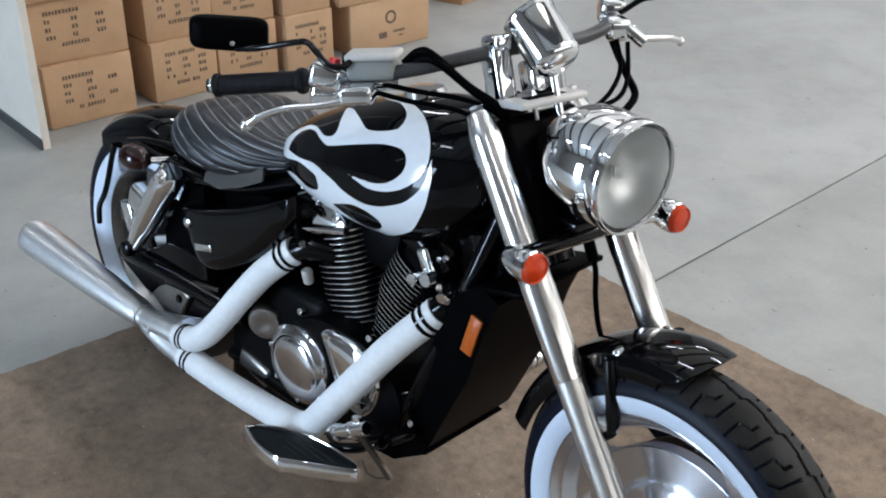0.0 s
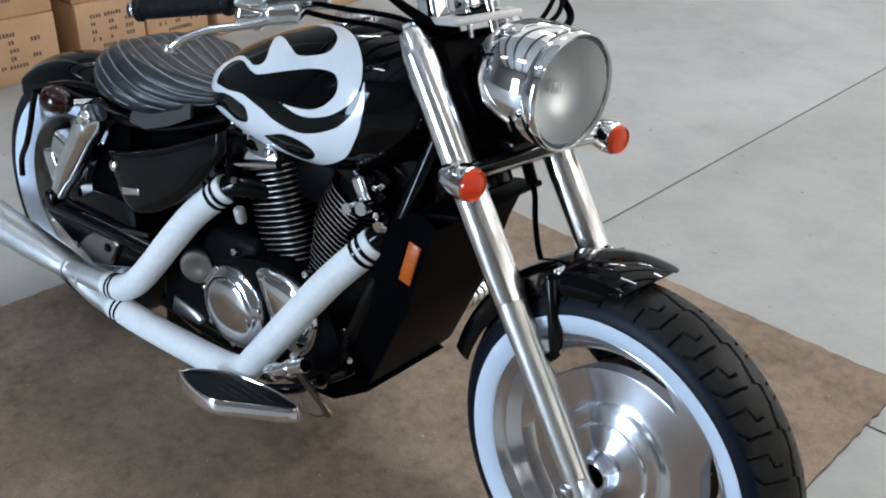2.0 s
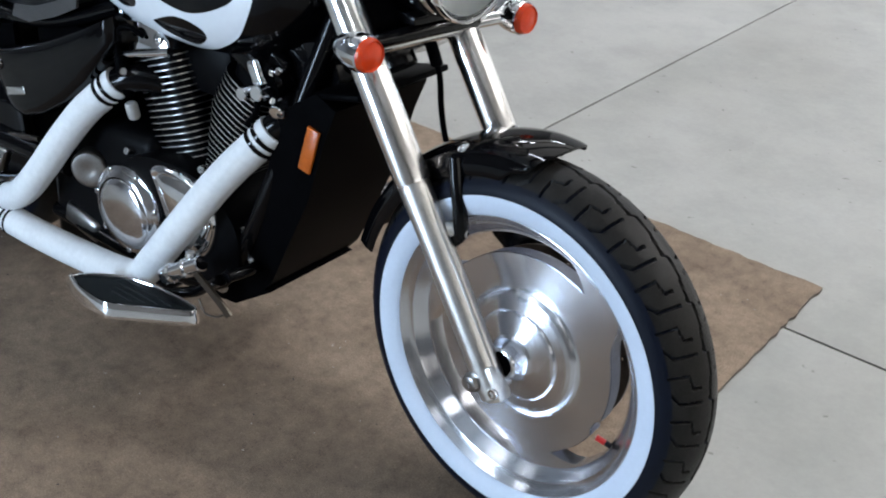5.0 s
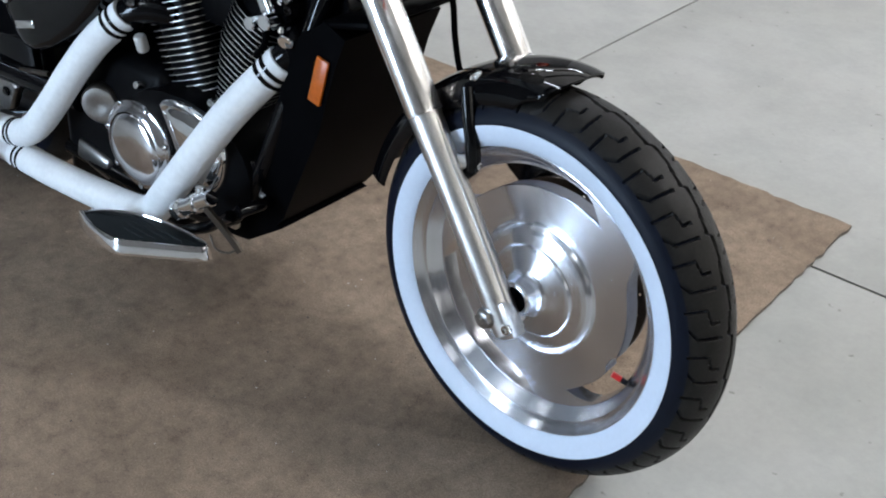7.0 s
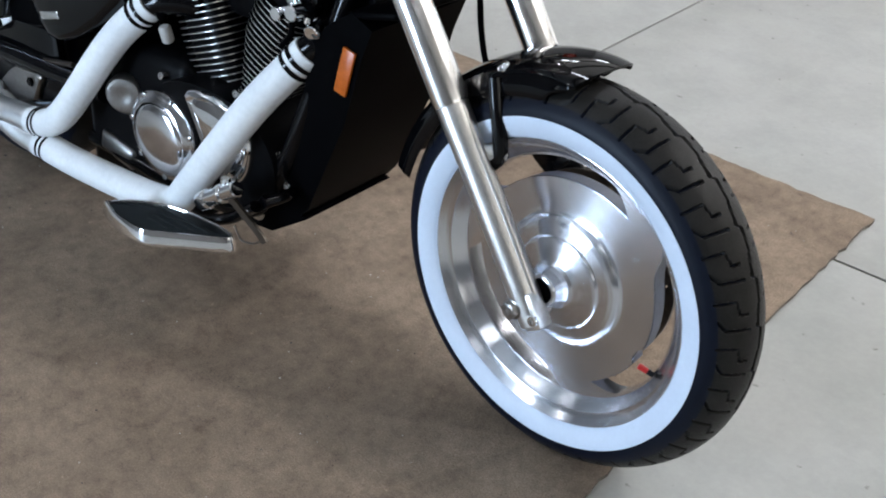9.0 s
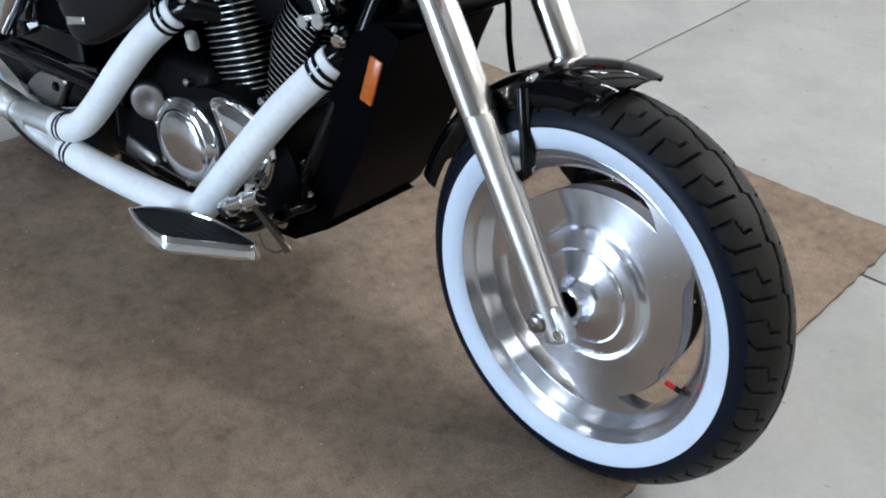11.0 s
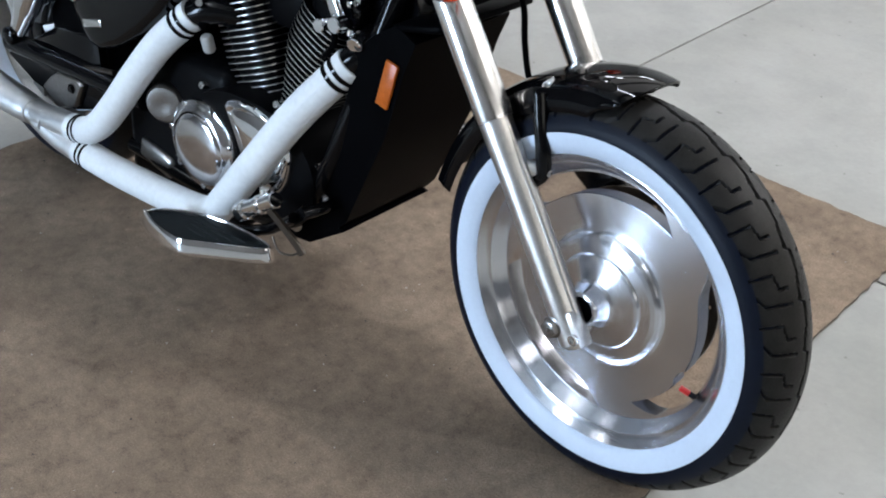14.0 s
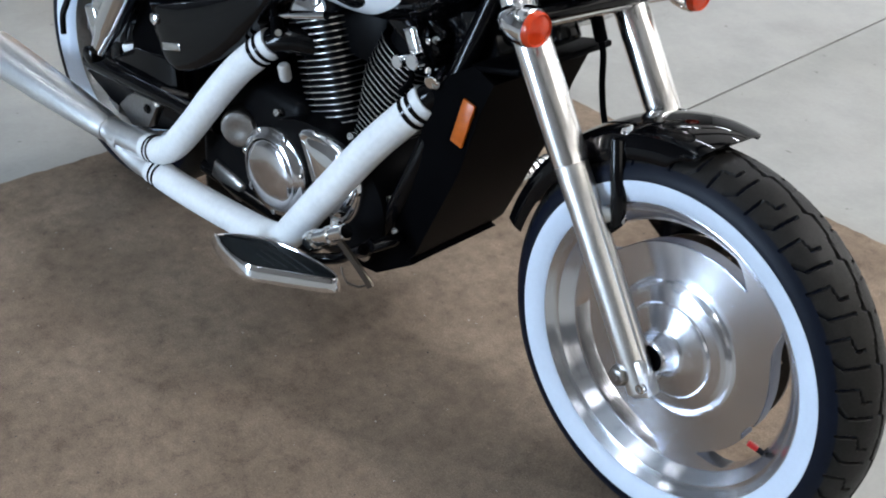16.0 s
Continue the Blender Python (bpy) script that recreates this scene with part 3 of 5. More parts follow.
def wheel_plate(c, profile, slots, y_back, segs=480):
    """The cast disc of the wheel with crescent slots, as one shell seen from its right side."""
    verts, faces = [], []

    def band(r0, r1, y0, y1, steps):
        start = len(verts)
        for k in range(segs):
            t = 2 * math.pi * k / segs
            a, b = r0(t), r1(t)
            for s in range(steps + 1):
                f = s / steps
                r, y = a + (b - a) * f, y0(t) + (y1(t) - y0(t)) * f
                verts.append((c[0] + r * math.cos(t), c[1] + y, c[2] + r * math.sin(t)))
        for k in range(segs):
            j = (k + 1) % segs
            for s in range(steps):
                faces.append((start + k * (steps + 1) + s, start + k * (steps + 1) + s + 1, start + j * (steps + 1) + s + 1, start + j * (steps + 1) + s))

    def edges(t):
        d = math.degrees(t)
        for mid in slots:
            s = (mid - d + 180) % 360 - 180
            if 0 <= s <= 101:
                inner = float(np.interp(s, [0, 3, 6, 9, 12, 16, 22, 30, 54, 70, 90, 101], [0.2055, 0.1990, 0.1880, 0.1800, 0.1755, 0.1720, 0.1700, 0.1690, 0.1695, 0.1710, 0.1745, 0.1790]))
                # the disc is relieved beside the valve
                if mid == 37.5:
                    inner -= 0.0065 * max(0.0, 1 - ((s - 61.5) / 5.5) ** 4)
                outer = float(np.interp(s, [0, 87, 92, 101], [0.2055, 0.2040, 0.1975, 0.1790]))
                return min(inner, outer), max(inner, outer)
        return 0.205, 0.205

    face_y = lambda r: float(np.interp(r, [p[0] for p in profile], [p[1] for p in profile]))
    # hub and face
    rs = [p[0] for p in profile if p[0] < 0.155]
    for r0, r1 in zip(rs, rs[1:]):
        band(lambda t: r0, lambda t: r1, lambda t: face_y(r0), lambda t: face_y(r1), 1)
    band(lambda t: rs[-1], lambda t: edges(t)[0], lambda t: face_y(rs[-1]), lambda t: face_y(edges(t)[0]), 3)
    band(lambda t: edges(t)[1], lambda t: 0.2090, lambda t: face_y(edges(t)[1]), lambda t: face_y(0.2090), 2)
    # a thin machined edge, then the slot walls; dark reflections are painted on the inner
    band(lambda t: edges(t)[0], lambda t: edges(t)[0] + 0.0012, lambda t: face_y(edges(t)[0]), lambda t: face_y(edges(t)[0]) + 0.0025, 1)
    band(lambda t: edges(t)[1], lambda t: edges(t)[1] + 0.001, lambda t: face_y(edges(t)[1]), lambda t: y_back, 2)
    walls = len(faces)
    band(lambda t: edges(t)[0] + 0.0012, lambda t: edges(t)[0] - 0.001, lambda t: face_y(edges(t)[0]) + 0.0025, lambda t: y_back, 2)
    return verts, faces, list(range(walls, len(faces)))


def ring_about_y(c, profile, segs=160):
    """profile: (y, radius) pairs, revolved about the wheel's axle."""
    return revolve(c, (0, 1, 0), profile, segs)


def drilled_disc(c, y, r0, r1, segs=240, thick=0.005):
    """A brake disc with rows of drilled holes."""
    rings = [r0, r0 + 0.008, r0 + 0.014, r0 + 0.024, r0 + 0.030, r0 + 0.040, r0 + 0.046, r1]
    verts, faces = [], []
    for side in (0, 1):
        for r in rings:
            verts += [(c[0] + r * math.cos(2 * math.pi * k / segs), c[1] + y + thick * side, c[2] + r * math.sin(2 * math.pi * k / segs)) for k in range(segs)]
    nr = len(rings)
    hole = lambda i, k: i in (1, 3, 5) and (k + 3 * i) % 10 in (0, 1)
    for i in range(nr - 1):
        for k in range(segs):
            j = (k + 1) % segs
            if not hole(i, k):
                for side in (0, 1):
                    o = side * nr * segs
                    faces.append((o + i * segs + k, o + i * segs + j, o + (i + 1) * segs + j, o + (i + 1) * segs + k))
    for i in (0, nr - 1):
        for k in range(segs):
            j = (k + 1) % segs
            faces.append((i * segs + k, i * segs + j, (nr + i) * segs + j, (nr + i) * segs + k))
    return verts, faces


def front_wheel():
    c = Vector((0, 0, 0))
    rim = [(-0.0500, 0.2440), (-0.0525, 0.2425), (-0.0528, 0.2410), (-0.0512, 0.2394), (-0.0440, 0.2335), (-0.0372, 0.2262), (-0.0368, 0.2248), (-0.0352, 0.2240), (-0.0270, 0.2168), (-0.0190, 0.2110), (-0.0150, 0.2082),
           (0.0, 0.2100), (0.03, 0.2120), (0.045, 0.2340), (0.0535, 0.2420)]
    wheel = part("front_wheel", ring_about_y(c, rim), turned, bike, "polished aluminium front wheel with whitewall tyre", WHEEL)
    hub = [(0.0205, -0.0690), (0.0215, -0.0722), (0.0235, -0.0730), (0.0262, -0.0722), (0.0285, -0.0690), (0.0300, -0.0630), (0.0320, -0.0545), (0.0350, -0.0470), (0.0400, -0.0430), (0.0480, -0.0405), (0.0600, -0.0380), (0.0720, -0.0355), (0.0765, -0.0338), (0.0785, -0.0312), (0.0800, -0.0300), (0.0860, -0.0290), (0.0960, -0.0272), (0.1030, -0.0248), (0.1075, -0.0212), (0.1105, -0.0180), (0.1150, -0.0160), (0.1220, -0.0150), (0.15, -0.0142), (0.2055, -0.0140), (0.2090, -0.0142)]
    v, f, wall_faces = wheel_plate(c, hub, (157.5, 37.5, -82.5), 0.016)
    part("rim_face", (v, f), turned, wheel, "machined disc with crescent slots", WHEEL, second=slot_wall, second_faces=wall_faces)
    v, f, side_groove_faces = tyre_mesh(c + Vector((0, 0.0026, 0)), RAD, 0.0665, 1.83)
    part("tyre", (v, f), tyre_rubber, wheel, "black treaded tyre", WHEEL, second=tyre_side_groove_shade, second_faces=side_groove_faces, smooth=35)
    part("whitewall", ring_about_y(c, [(-0.0478, 0.2412), (-0.0507, 0.2416), (-0.0560, 0.2470), (-0.0610, 0.2570), (-0.0640, 0.2680), (-0.0648, 0.2745), (-0.0645, 0.2776), (-0.0628, 0.2784)]), whitewall_mat, wheel, "white band of the tyre", WHEEL)
    part("hub_barrel", ring_about_y(c, [(-0.0715, 0.0215), (-0.05, 0.021), (0.075, 0.03), (0.078, 0.0)], 40), black_plastic, wheel, "", WHEEL)
    part("axle_seal", ring_about_y(c, [(-0.0720, 0.0208), (-0.0732, 0.0195), (-0.0725, 0.012), (-0.068, 0.0)], 40), black_plastic, wheel, "black axle seal", WHEEL)
    part("brake_disc", drilled_disc(c, 0.058, 0.100, 0.160), steel_dark, wheel, "drilled brown steel brake disc", WHEEL)
    part("disc_carrier", ring_about_y(c, [(0.03, 0.05), (0.056, 0.100), (0.062, 0.104), (0.04, 0.05)], 60), satin_chrome, wheel, "", WHEEL)
    a = radians(-23)
    vp = c + Vector((math.cos(a) * 0.2075, -0.018, math.sin(a) * 0.2075))
    inward = Vector((-math.cos(a) * 0.93, -0.36, -math.sin(a) * 0.93))
    part("valve_stem", rod(vp, vp + inward * 0.012, 0.0045), rubber, wheel, "", WHEEL)
    part("valve_cap", rod(vp + inward * 0.011, vp + inward * 0.027, 0.0048), red_plastic, wheel, "red valve cap", WHEEL)


front_wheel()

FORK_DIR = Vector((-0.583, 0, 0.8125)).normalized()


def fork_leg(side):
    foot = Vector((-0.001, 0.118 * side, 0.303))
    at = lambda s, dy=0.0, fwd=0.0: foot + FORK_DIR * s + Vector((FORK_DIR.z * fwd, dy, -FORK_DIR.x * fwd))
    leg = part("fork_slider", revolve(at(-0.028), FORK_DIR, [(0, 0), (0, 0.020), (0.004, 0.0245), (0.06, 0.0255), (0.30, 0.0255), (0.335, 0.0265), (0.375, 0.0265), (0.375, 0)], 40), brushed, bike, "brushed aluminium fork slider")
    part("slider_rib", tube([at(0.02, 0, 0.020), at(0.15, 0, 0.022), at(0.33, 0, 0.019)], 0.0085, 14), brushed, leg)
    cover = part("fork_cover", revolve(at(0.338), FORK_DIR, [(0, 0.0262), (0, 0.0290), (0.004, 0.0298), (0.20, 0.0298), (0.438, 0.0295), (0.444, 0.0285), (0.478, 0.0205), (0.482, 0.0180), (0.482, 0.0)], 48), fork_cover_metal, bike, "polished fork cover")
    part("fork_cap", revolve(at(0.818), FORK_DIR, [(0, 0.013), (0.010, 0.013), (0.014, 0.010), (0.014, 0)], 6), chrome, cover)
    # flat foot that clamps the axle: a large hexagon nut behind, a small socket bolt ahead
    part("axle_clamp", joined(block((0.034, 0.030, 0.060), Matrix.Translation(at(-0.003, 0.004 * side, 0.009)) @ pose(0, 0, 0, 0, -34.2, 0), 0.005), rod(at(-0.004, -0.010 * side, 0.004), at(-0.004, -0.030 * side, 0.004), 0.015, 28)), brushed, leg)
    p = at(0.010, 0.022 * side, -0.013)
    part("axle_nut", joined(revolve(p, (0, side, 0), [(0, 0.0175), (0.003, 0.0175), (0.004, 0.016), (0.004, 0)], 28), revolve(p + Vector((0, 0.004 * side, 0)), (0, side, 0), [(0, 0.0150), (0.009, 0.0145), (0.010, 0.0125), (0.010, 0.006), (0.015, 0.0055), (0.015, 0)], 6)), steel_rim, leg, "hexagon axle nut")
    p = at(-0.016, 0.0175 * side, 0.017)
    part("pinch_bolt", revolve(p, (0, side, 0), [(0, 0.0095), (0.005, 0.0095), (0.007, 0.008), (0.007, 0.0048), (0.002, 0.0042), (0.002, 0)], 24), satin_chrome, leg)
    lug = at(0.252, 0, 0) + Vector((-0.010, 0, 0.006))
    part("fender_lug", revolve(lug + Vector((0.0, -0.006 * side, 0)), (0.93, -0.36 * side, 0.1), [(0, 0.0165), (0.03, 0.0135), (0.052, 0.0115), (0.056, 0.010), (0.056, 0)], 24), brushed, leg)
    part("lug_screw", revolve(lug + Vector((0.052, -0.026 * side, 0.006)), (0.93, -0.36 * side, 0.1), [(0, 0.0085), (0.004, 0.0085), (0.006, 0.006), (0.006, 0)], 20), chrome, leg)
    strap = [lug + Vector((0.034, -0.020 * side, -0.014)), lug + Vector((0.046, -0.022 * side, 0.004)), lug + Vector((0.042, -0.022 * side, 0.040)), lug + Vector((0.030, -0.024 * side, 0.080)), lug + Vector((0.016, -0.030 * side, 0.120))]
    part("fender_strap", tube(strap, lambda s: 0.0125, 14), black_metal, bike, "black fender bracket")


for side in (-1, 1):
    fork_leg(side)


def fender_shell(centre, radius, a0, a1, half, skirt, lip=0.004, segs=64, tip=0.0, round_edge=0.03):
    """A mudguard about the y axis: curved across, with side skirts; a0 is the front end (degrees from forward)."""
    cols = 33
    rings = []
    for i in range(segs + 1):
        f = i / segs
        rows = []
        for k in range(cols):
            v = 2 * k / (cols - 1) - 1
            a = a0 + (a1 - a0) * f
            # the front end comes to a soft point in the middle
            a = a0 + tip * (abs(v) ** 1.6) * (1 - f) ** 2 + (a1 - a0) * f
            e = min(1.0, abs(v) / 0.62)
            if abs(v) <= 0.62:
                y, r = half * 0.94 * math.sin(v / 0.62 * math.pi / 2), radius - round_edge * (1 - math.cos(e * math.pi / 2)) * 0.75
            else:
                s = (abs(v) - 0.62) / 0.38
                depth = skirt(f)
                y, r = math.copysign(half * (0.94 + 0.06 * min(1, s * 2)), v), radius - round_edge * 0.75 - depth * s
            flare = -0.006 * (1 - f) ** 12
            r = r + flare
            t = radians(a)
            rows.append(Vector((centre[0] + r * math.cos(t), centre[1] + y, centre[2] + r * math.sin(t))))
        rings.append(rows)
    verts, faces = [], []
    n = cols
    for rows in rings:
        verts += rows
    inner = len(verts)
    for rows in rings:
        for p in rows:
            d = Vector((p.x - centre[0], (p.y - centre[1]) * 1.2, p.z - centre[2])).normalized()
            verts.append(p - d * lip)
    for i in range(segs):
        for k in range(n - 1):
            q = (i * n + k, i * n + k + 1, (i + 1) * n + k + 1, (i + 1) * n + k)
            faces += [q, tuple(inner + j for j in reversed(q))]
    for i in range(segs):
        for k in (0, n - 1):
            faces.append((i * n + k, (i + 1) * n + k, inner + (i + 1) * n + k, inner + i * n + k))
    for i in (0, segs):
        for k in range(n - 1):
            faces.append((i * n + k, i * n + k + 1, inner + i * n + k + 1, inner + i * n + k))
    return verts, faces


fender = part("front_fender", fender_shell(AXLE, 0.365, 86.5, 166.0, 0.078, lambda f: 0.004 + 0.024 * min(1, f / 0.07), tip=7.0), black_paint, bike, "gloss black front fender")
for side in (-1, 1):
    part("fender_bolt", revolve((-0.1355, -0.014 + 0.0646 * side, 0.6500), (-0.22, 0.62 * side, 0.75), [(0, 0.0105), (0.003, 0.0100), (0.006, 0.006), (0.007, 0)], 24), chrome, fender, "domed chrome bolt")


def turn_signal(side):
    c = Vector((-0.250, 0.185 * side, 0.786))
    sig = part("turn_signal", revolve(c, (-1, 0, 0), [(-0.002, 0.0275), (0.0, 0.0295), (0.012, 0.0300), (0.030, 0.0280), (0.050, 0.0215), (0.064, 0.0120), (0.070, 0)], 36), chrome, bike, "chrome bullet turn signal")
    part("signal_lens", revolve(c, (1, 0, 0), [(-0.002, 0.0268), (0.008, 0.0265), (0.013, 0.0235), (0.010, 0.0215), (0.013, 0.010), (0.014, 0)], 36), orange_lens, sig, "orange lens")
    part("bulb", revolve(c + Vector((-0.004, 0, 0)), (0, 0, 1), [(-0.020, 0), (-0.017, 0.005), (-0.006, 0.0075), (0.006, 0.0075), (0.017, 0.005), (0.020, 0)], 18), amber_matte, sig, "orange bulb")
    part("bowl", revolve(c + Vector((-0.004, 0, 0)), (-1, 0, 0), [(0.0, 0.0268), (0.010, 0.022), (0.018, 0.012), (0.020, 0)], 28), reflector_mat, sig)
    part("signal_stalk", rod((-0.285, 0.165 * side, 0.782), (-0.312, 0.125 * side, 0.772), 0.012), chrome, sig)


for side in (-1, 1):
    turn_signal(side)
part("signal_bar", tube([(-0.312, -0.150, 0.775), (-0.300, -0.06, 0.782), (-0.300, 0.06, 0.782), (-0.312, 0.150, 0.775)], 0.013, 16), black_paint, bike, "black crossbar below the headlight")
part("lower_triple_clamp", block((0.095, 0.215, 0.032), pose(-0.350, 0, 0.748, 0, -34, 0), 0.010, 3), satin_chrome, bike, "lower fork clamp")
top_clamp = part("upper_triple_clamp", block((0.080, 0.165, 0.013), pose(-0.443, -0.004, 0.988, 0, -9, 0), 0.005, 3), reservoir_mat, bike, "upper fork clamp")
part("clamp_slot", block((0.020, 0.090, 0.004), pose(-0.430, -0.008, 0.9965, 0, -9, 0), 0.001), black_plastic, top_clamp, "dark slot")
part("stem_nut", revolve((-0.455, 0.030, 0.990), (-0.15, 0, 1), [(0, 0.017), (0.010, 0.017), (0.014, 0.012), (0.014, 0)], 6), chrome, top_clamp)
part("steering_stem", rod((-0.355, 0, 0.70), (-0.535, 0, 0.965), 0.033), black_metal, bike)
part("fork_shroud", block((0.09, 0.20, 0.22), pose(-0.415, 0, 0.855, 0, -34, 0), 0.02, 3), black_plastic, bike)

# headlight
HL = Vector((-0.220, 0, 0.913))
head = part("headlight", revolve(HL, (-1, 0, 0), [(0.002, 0.086), (0.006, 0.093), (0.014, 0.0945), (0.018, 0.0945), (0.024, 0.0975), (0.060, 0.1010), (0.100, 0.0985), (0.135, 0.0860), (0.165, 0.0640), (0.185, 0.0380), (0.195, 0.016), (0.197, 0)], 72), chrome, bike, "round chrome headlight")
part("bezel", revolve(HL, (-1, 0, 0), [(0.020, 0.0965), (0.012, 0.0990), (0.002, 0.1000), (-0.006, 0.0990), (-0.0095, 0.0965), (-0.009, 0.0945), (-0.005, 0.0935), (0.004, 0.0930)], 72), chrome, head, "chrome trim ring")
part("reflector", revolve(HL, (-1, 0, 0), [(0.006, 0.0930), (0.030, 0.0800), (0.055, 0.0545), (0.070, 0.0275), (0.074, 0.0)], 48), reflector_mat, head)
part("bulb_shield", revolve(HL, (-1, 0, 0), [(0.046, 0), (0.046, 0.0090), (0.066, 0.0085)], 24), reflector_mat, head)
part("headlight_glass", revolve(HL, (1, 0, 0), [(-0.002, 0.0940), (0.005, 0.0935), (0.0095, 0.0780), (0.0130, 0.0520), (0.0150, 0.0260), (0.0155, 0.0)], 64), headlight_glass, head, "fluted clear lens")
part("headlight_bracket", joined(block((0.05, 0.10, 0.016), pose(-0.31, 0, 0.806), 0.004), rod((-0.31, 0, 0.77), (-0.31, 0, 0.81), 0.012)), black_metal, bike)

# speedometer on its stalk
SP0, SP1 = Vector((-0.412, 0, 1.058)), Vector((-0.497, 0, 1.122))
speedo = part("speedometer", revolve(SP0, SP1 - SP0, [(-0.006, 0), (-0.006, 0.030), (-0.002, 0.038), (0.006, 0.0440), (0.012, 0.0455), (0.088, 0.0470), (0.094, 0.0495), (0.102, 0.0495), (0.106, 0.046), (0.103, 0.042), (0.103, 0)], 56), chrome, bike, "chrome speedometer housing")
part("speedo_bracket", block((0.046, 0.046, 0.062), pose(-0.462, 0.0, 1.022, 0, -22, 0), 0.010, 3), chrome, speedo, "chrome bracket")
part("speedo_stalk", joined(tube([(-0.432, 0.012, 1.03), (-0.418, 0.012, 0.995), (-0.40, 0.012, 0.955)], 0.008, 12), tube([(-0.45, -0.015, 1.02), (-0.44, -0.02, 0.99), (-0.43, -0.02, 0.955)], 0.005, 10)), chrome, speedo)

# handlebar, clamps and controls
BAR = [(-0.885, -0.408, 0.950), (-0.735, -0.285, 0.982), (-0.655, -0.240, 1.003), (-0.575, -0.180, 1.030), (-0.520, -0.10, 1.056), (-0.500, -0.04, 1.066), (-0.495, 0.06, 1.066), (-0.505, 0.16, 1.062), (-0.520, 0.24, 1.072), (-0.585, 0.34, 1.080), (-0.700, 0.45, 1.075)]
bar = part("handlebar", tube(BAR, 0.0125, 18), bar_black, bike, "black handlebar")
for y in (-0.062, 0.062):
    riser = part("bar_riser", block((0.046, 0.040, 0.115), pose(-0.490, y, 1.022, 0, -20, 0), 0.009, 3), chrome, bar, "chrome handlebar riser")
    part("riser_clamp", block((0.050, 0.036, 0.030), pose(-0.504, y, 1.078, 0, -14, 0), 0.010, 3), chrome, bar)
g0, g1 = Vector((-0.746, -0.294, 0.980)), Vector((-0.875, -0.400, 0.952))
d = (g1 - g0).normalized()
L = (g1 - g0).length
grip_profile = [(-0.004, 0.0125), (-0.004, 0.022), (0.003, 0.024), (0.010, 0.022), (0.012, 0.0185)]
for k in range(1, 8):
    s = 0.012 + (L - 0.024) * k / 8
    grip_profile += [(s - 0.001, 0.0186), (s, 0.0184), (s + 0.001, 0.0186)]
grip_profile += [(L - 0.012, 0.0185), (L - 0.010, 0.0215), (L - 0.002, 0.0215), (L, 0.0195), (L, 0)]
part("hand_grip", revolve(g0, d, grip_profile, 28), rubber, bar, "black rubber grip")
part("grip_end", revolve(g1, d, [(0, 0.016), (0.006, 0.015), (0.009, 0.008), (0.009, 0)], 20), chrome, bar)
lg0, lg1 = Vector((-0.60, 0.355, 1.080)), Vector((-0.71, 0.46, 1.075))
part("hand_grip", revolve(lg0, lg1 - lg0, [(0, 0.0125), (0, 0.022), (0.01, 0.0185), (0.14, 0.0185), (0.15, 0.0215), (0.16, 0)], 24), rubber, bar, "black rubber grip")
sw = Vector((-0.712, -0.268, 0.995))
switch = part("switch_housing", joined(block((0.062, 0.050, 0.048), Matrix.Translation(sw) @ pose(0, 0, 0, 0, 10, 40), 0.012, 3), block((0.050, 0.040, 0.040), Matrix.Translation(sw + Vector((0, -0.004, -0.034))) @ pose(0, 0, 0, 0, 10, 40), 0.010, 3)), chrome, bar, "chrome switch housing")
part("switch_button", block((0.018, 0.014, 0.010), Matrix.Translation(sw + Vector((0.015, 0.005, 0.030))), 0.003), red_plastic, switch, "red kill switch")
part("mirror_nut", rod(sw + Vector((0.045, 0.012, 0.026)), sw + Vector((0.045, 0.012, 0.048)), 0.011), black_plastic, switch)
res = Vector((-0.640, -0.222, 1.022))
turn = pose(0, 0, 0, 0, -8, 38)
part("brake_reservoir", block((0.088, 0.052, 0.040), Matrix.Translation(res) @ turn, 0.012, 3), reservoir_body, bar, "silver brake fluid reservoir")
part("reservoir_cap", block((0.094, 0.057, 0.012), Matrix.Translation(res + Vector((0, 0, 0.023))) @ turn, 0.005, 3), reservoir_mat, bar)
part("master_cylinder", tube([res + Vector((-0.05, -0.035, -0.018)), res + Vector((0, 0.0, -0.025)), res + Vector((0.04, 0.03, -0.02))], 0.014, 16), chrome, bar)
lev = [(-0.600, -0.262, 0.998), (-0.622, -0.285, 0.978), (-0.662, -0.320, 0.962), (-0.712, -0.355, 0.948), (-0.752, -0.385, 0.925), (-0.772, -0.397, 0.906)]
lever = part("brake_lever", tube(lev, lambda s: 0.0100 - 0.003 * math.sin(s * 3.1), 14), aluminium, bar, "aluminium brake lever")
part("lever_ball", revolve(lev[-1], (-0.6, -0.4, -0.6), [(-0.0125, 0), (-0.0115, 0.0050), (-0.0085, 0.0092), (-0.003, 0.0122), (0.003, 0.0122), (0.0085, 0.0092), (0.0115, 0.0050), (0.0125, 0)], 20), aluminium, lever)
part("lever_pivot", block((0.062, 0.045, 0.034), pose(-0.622, -0.268, 0.985, 0, -10, 38), 0.010, 3), chrome, bar)
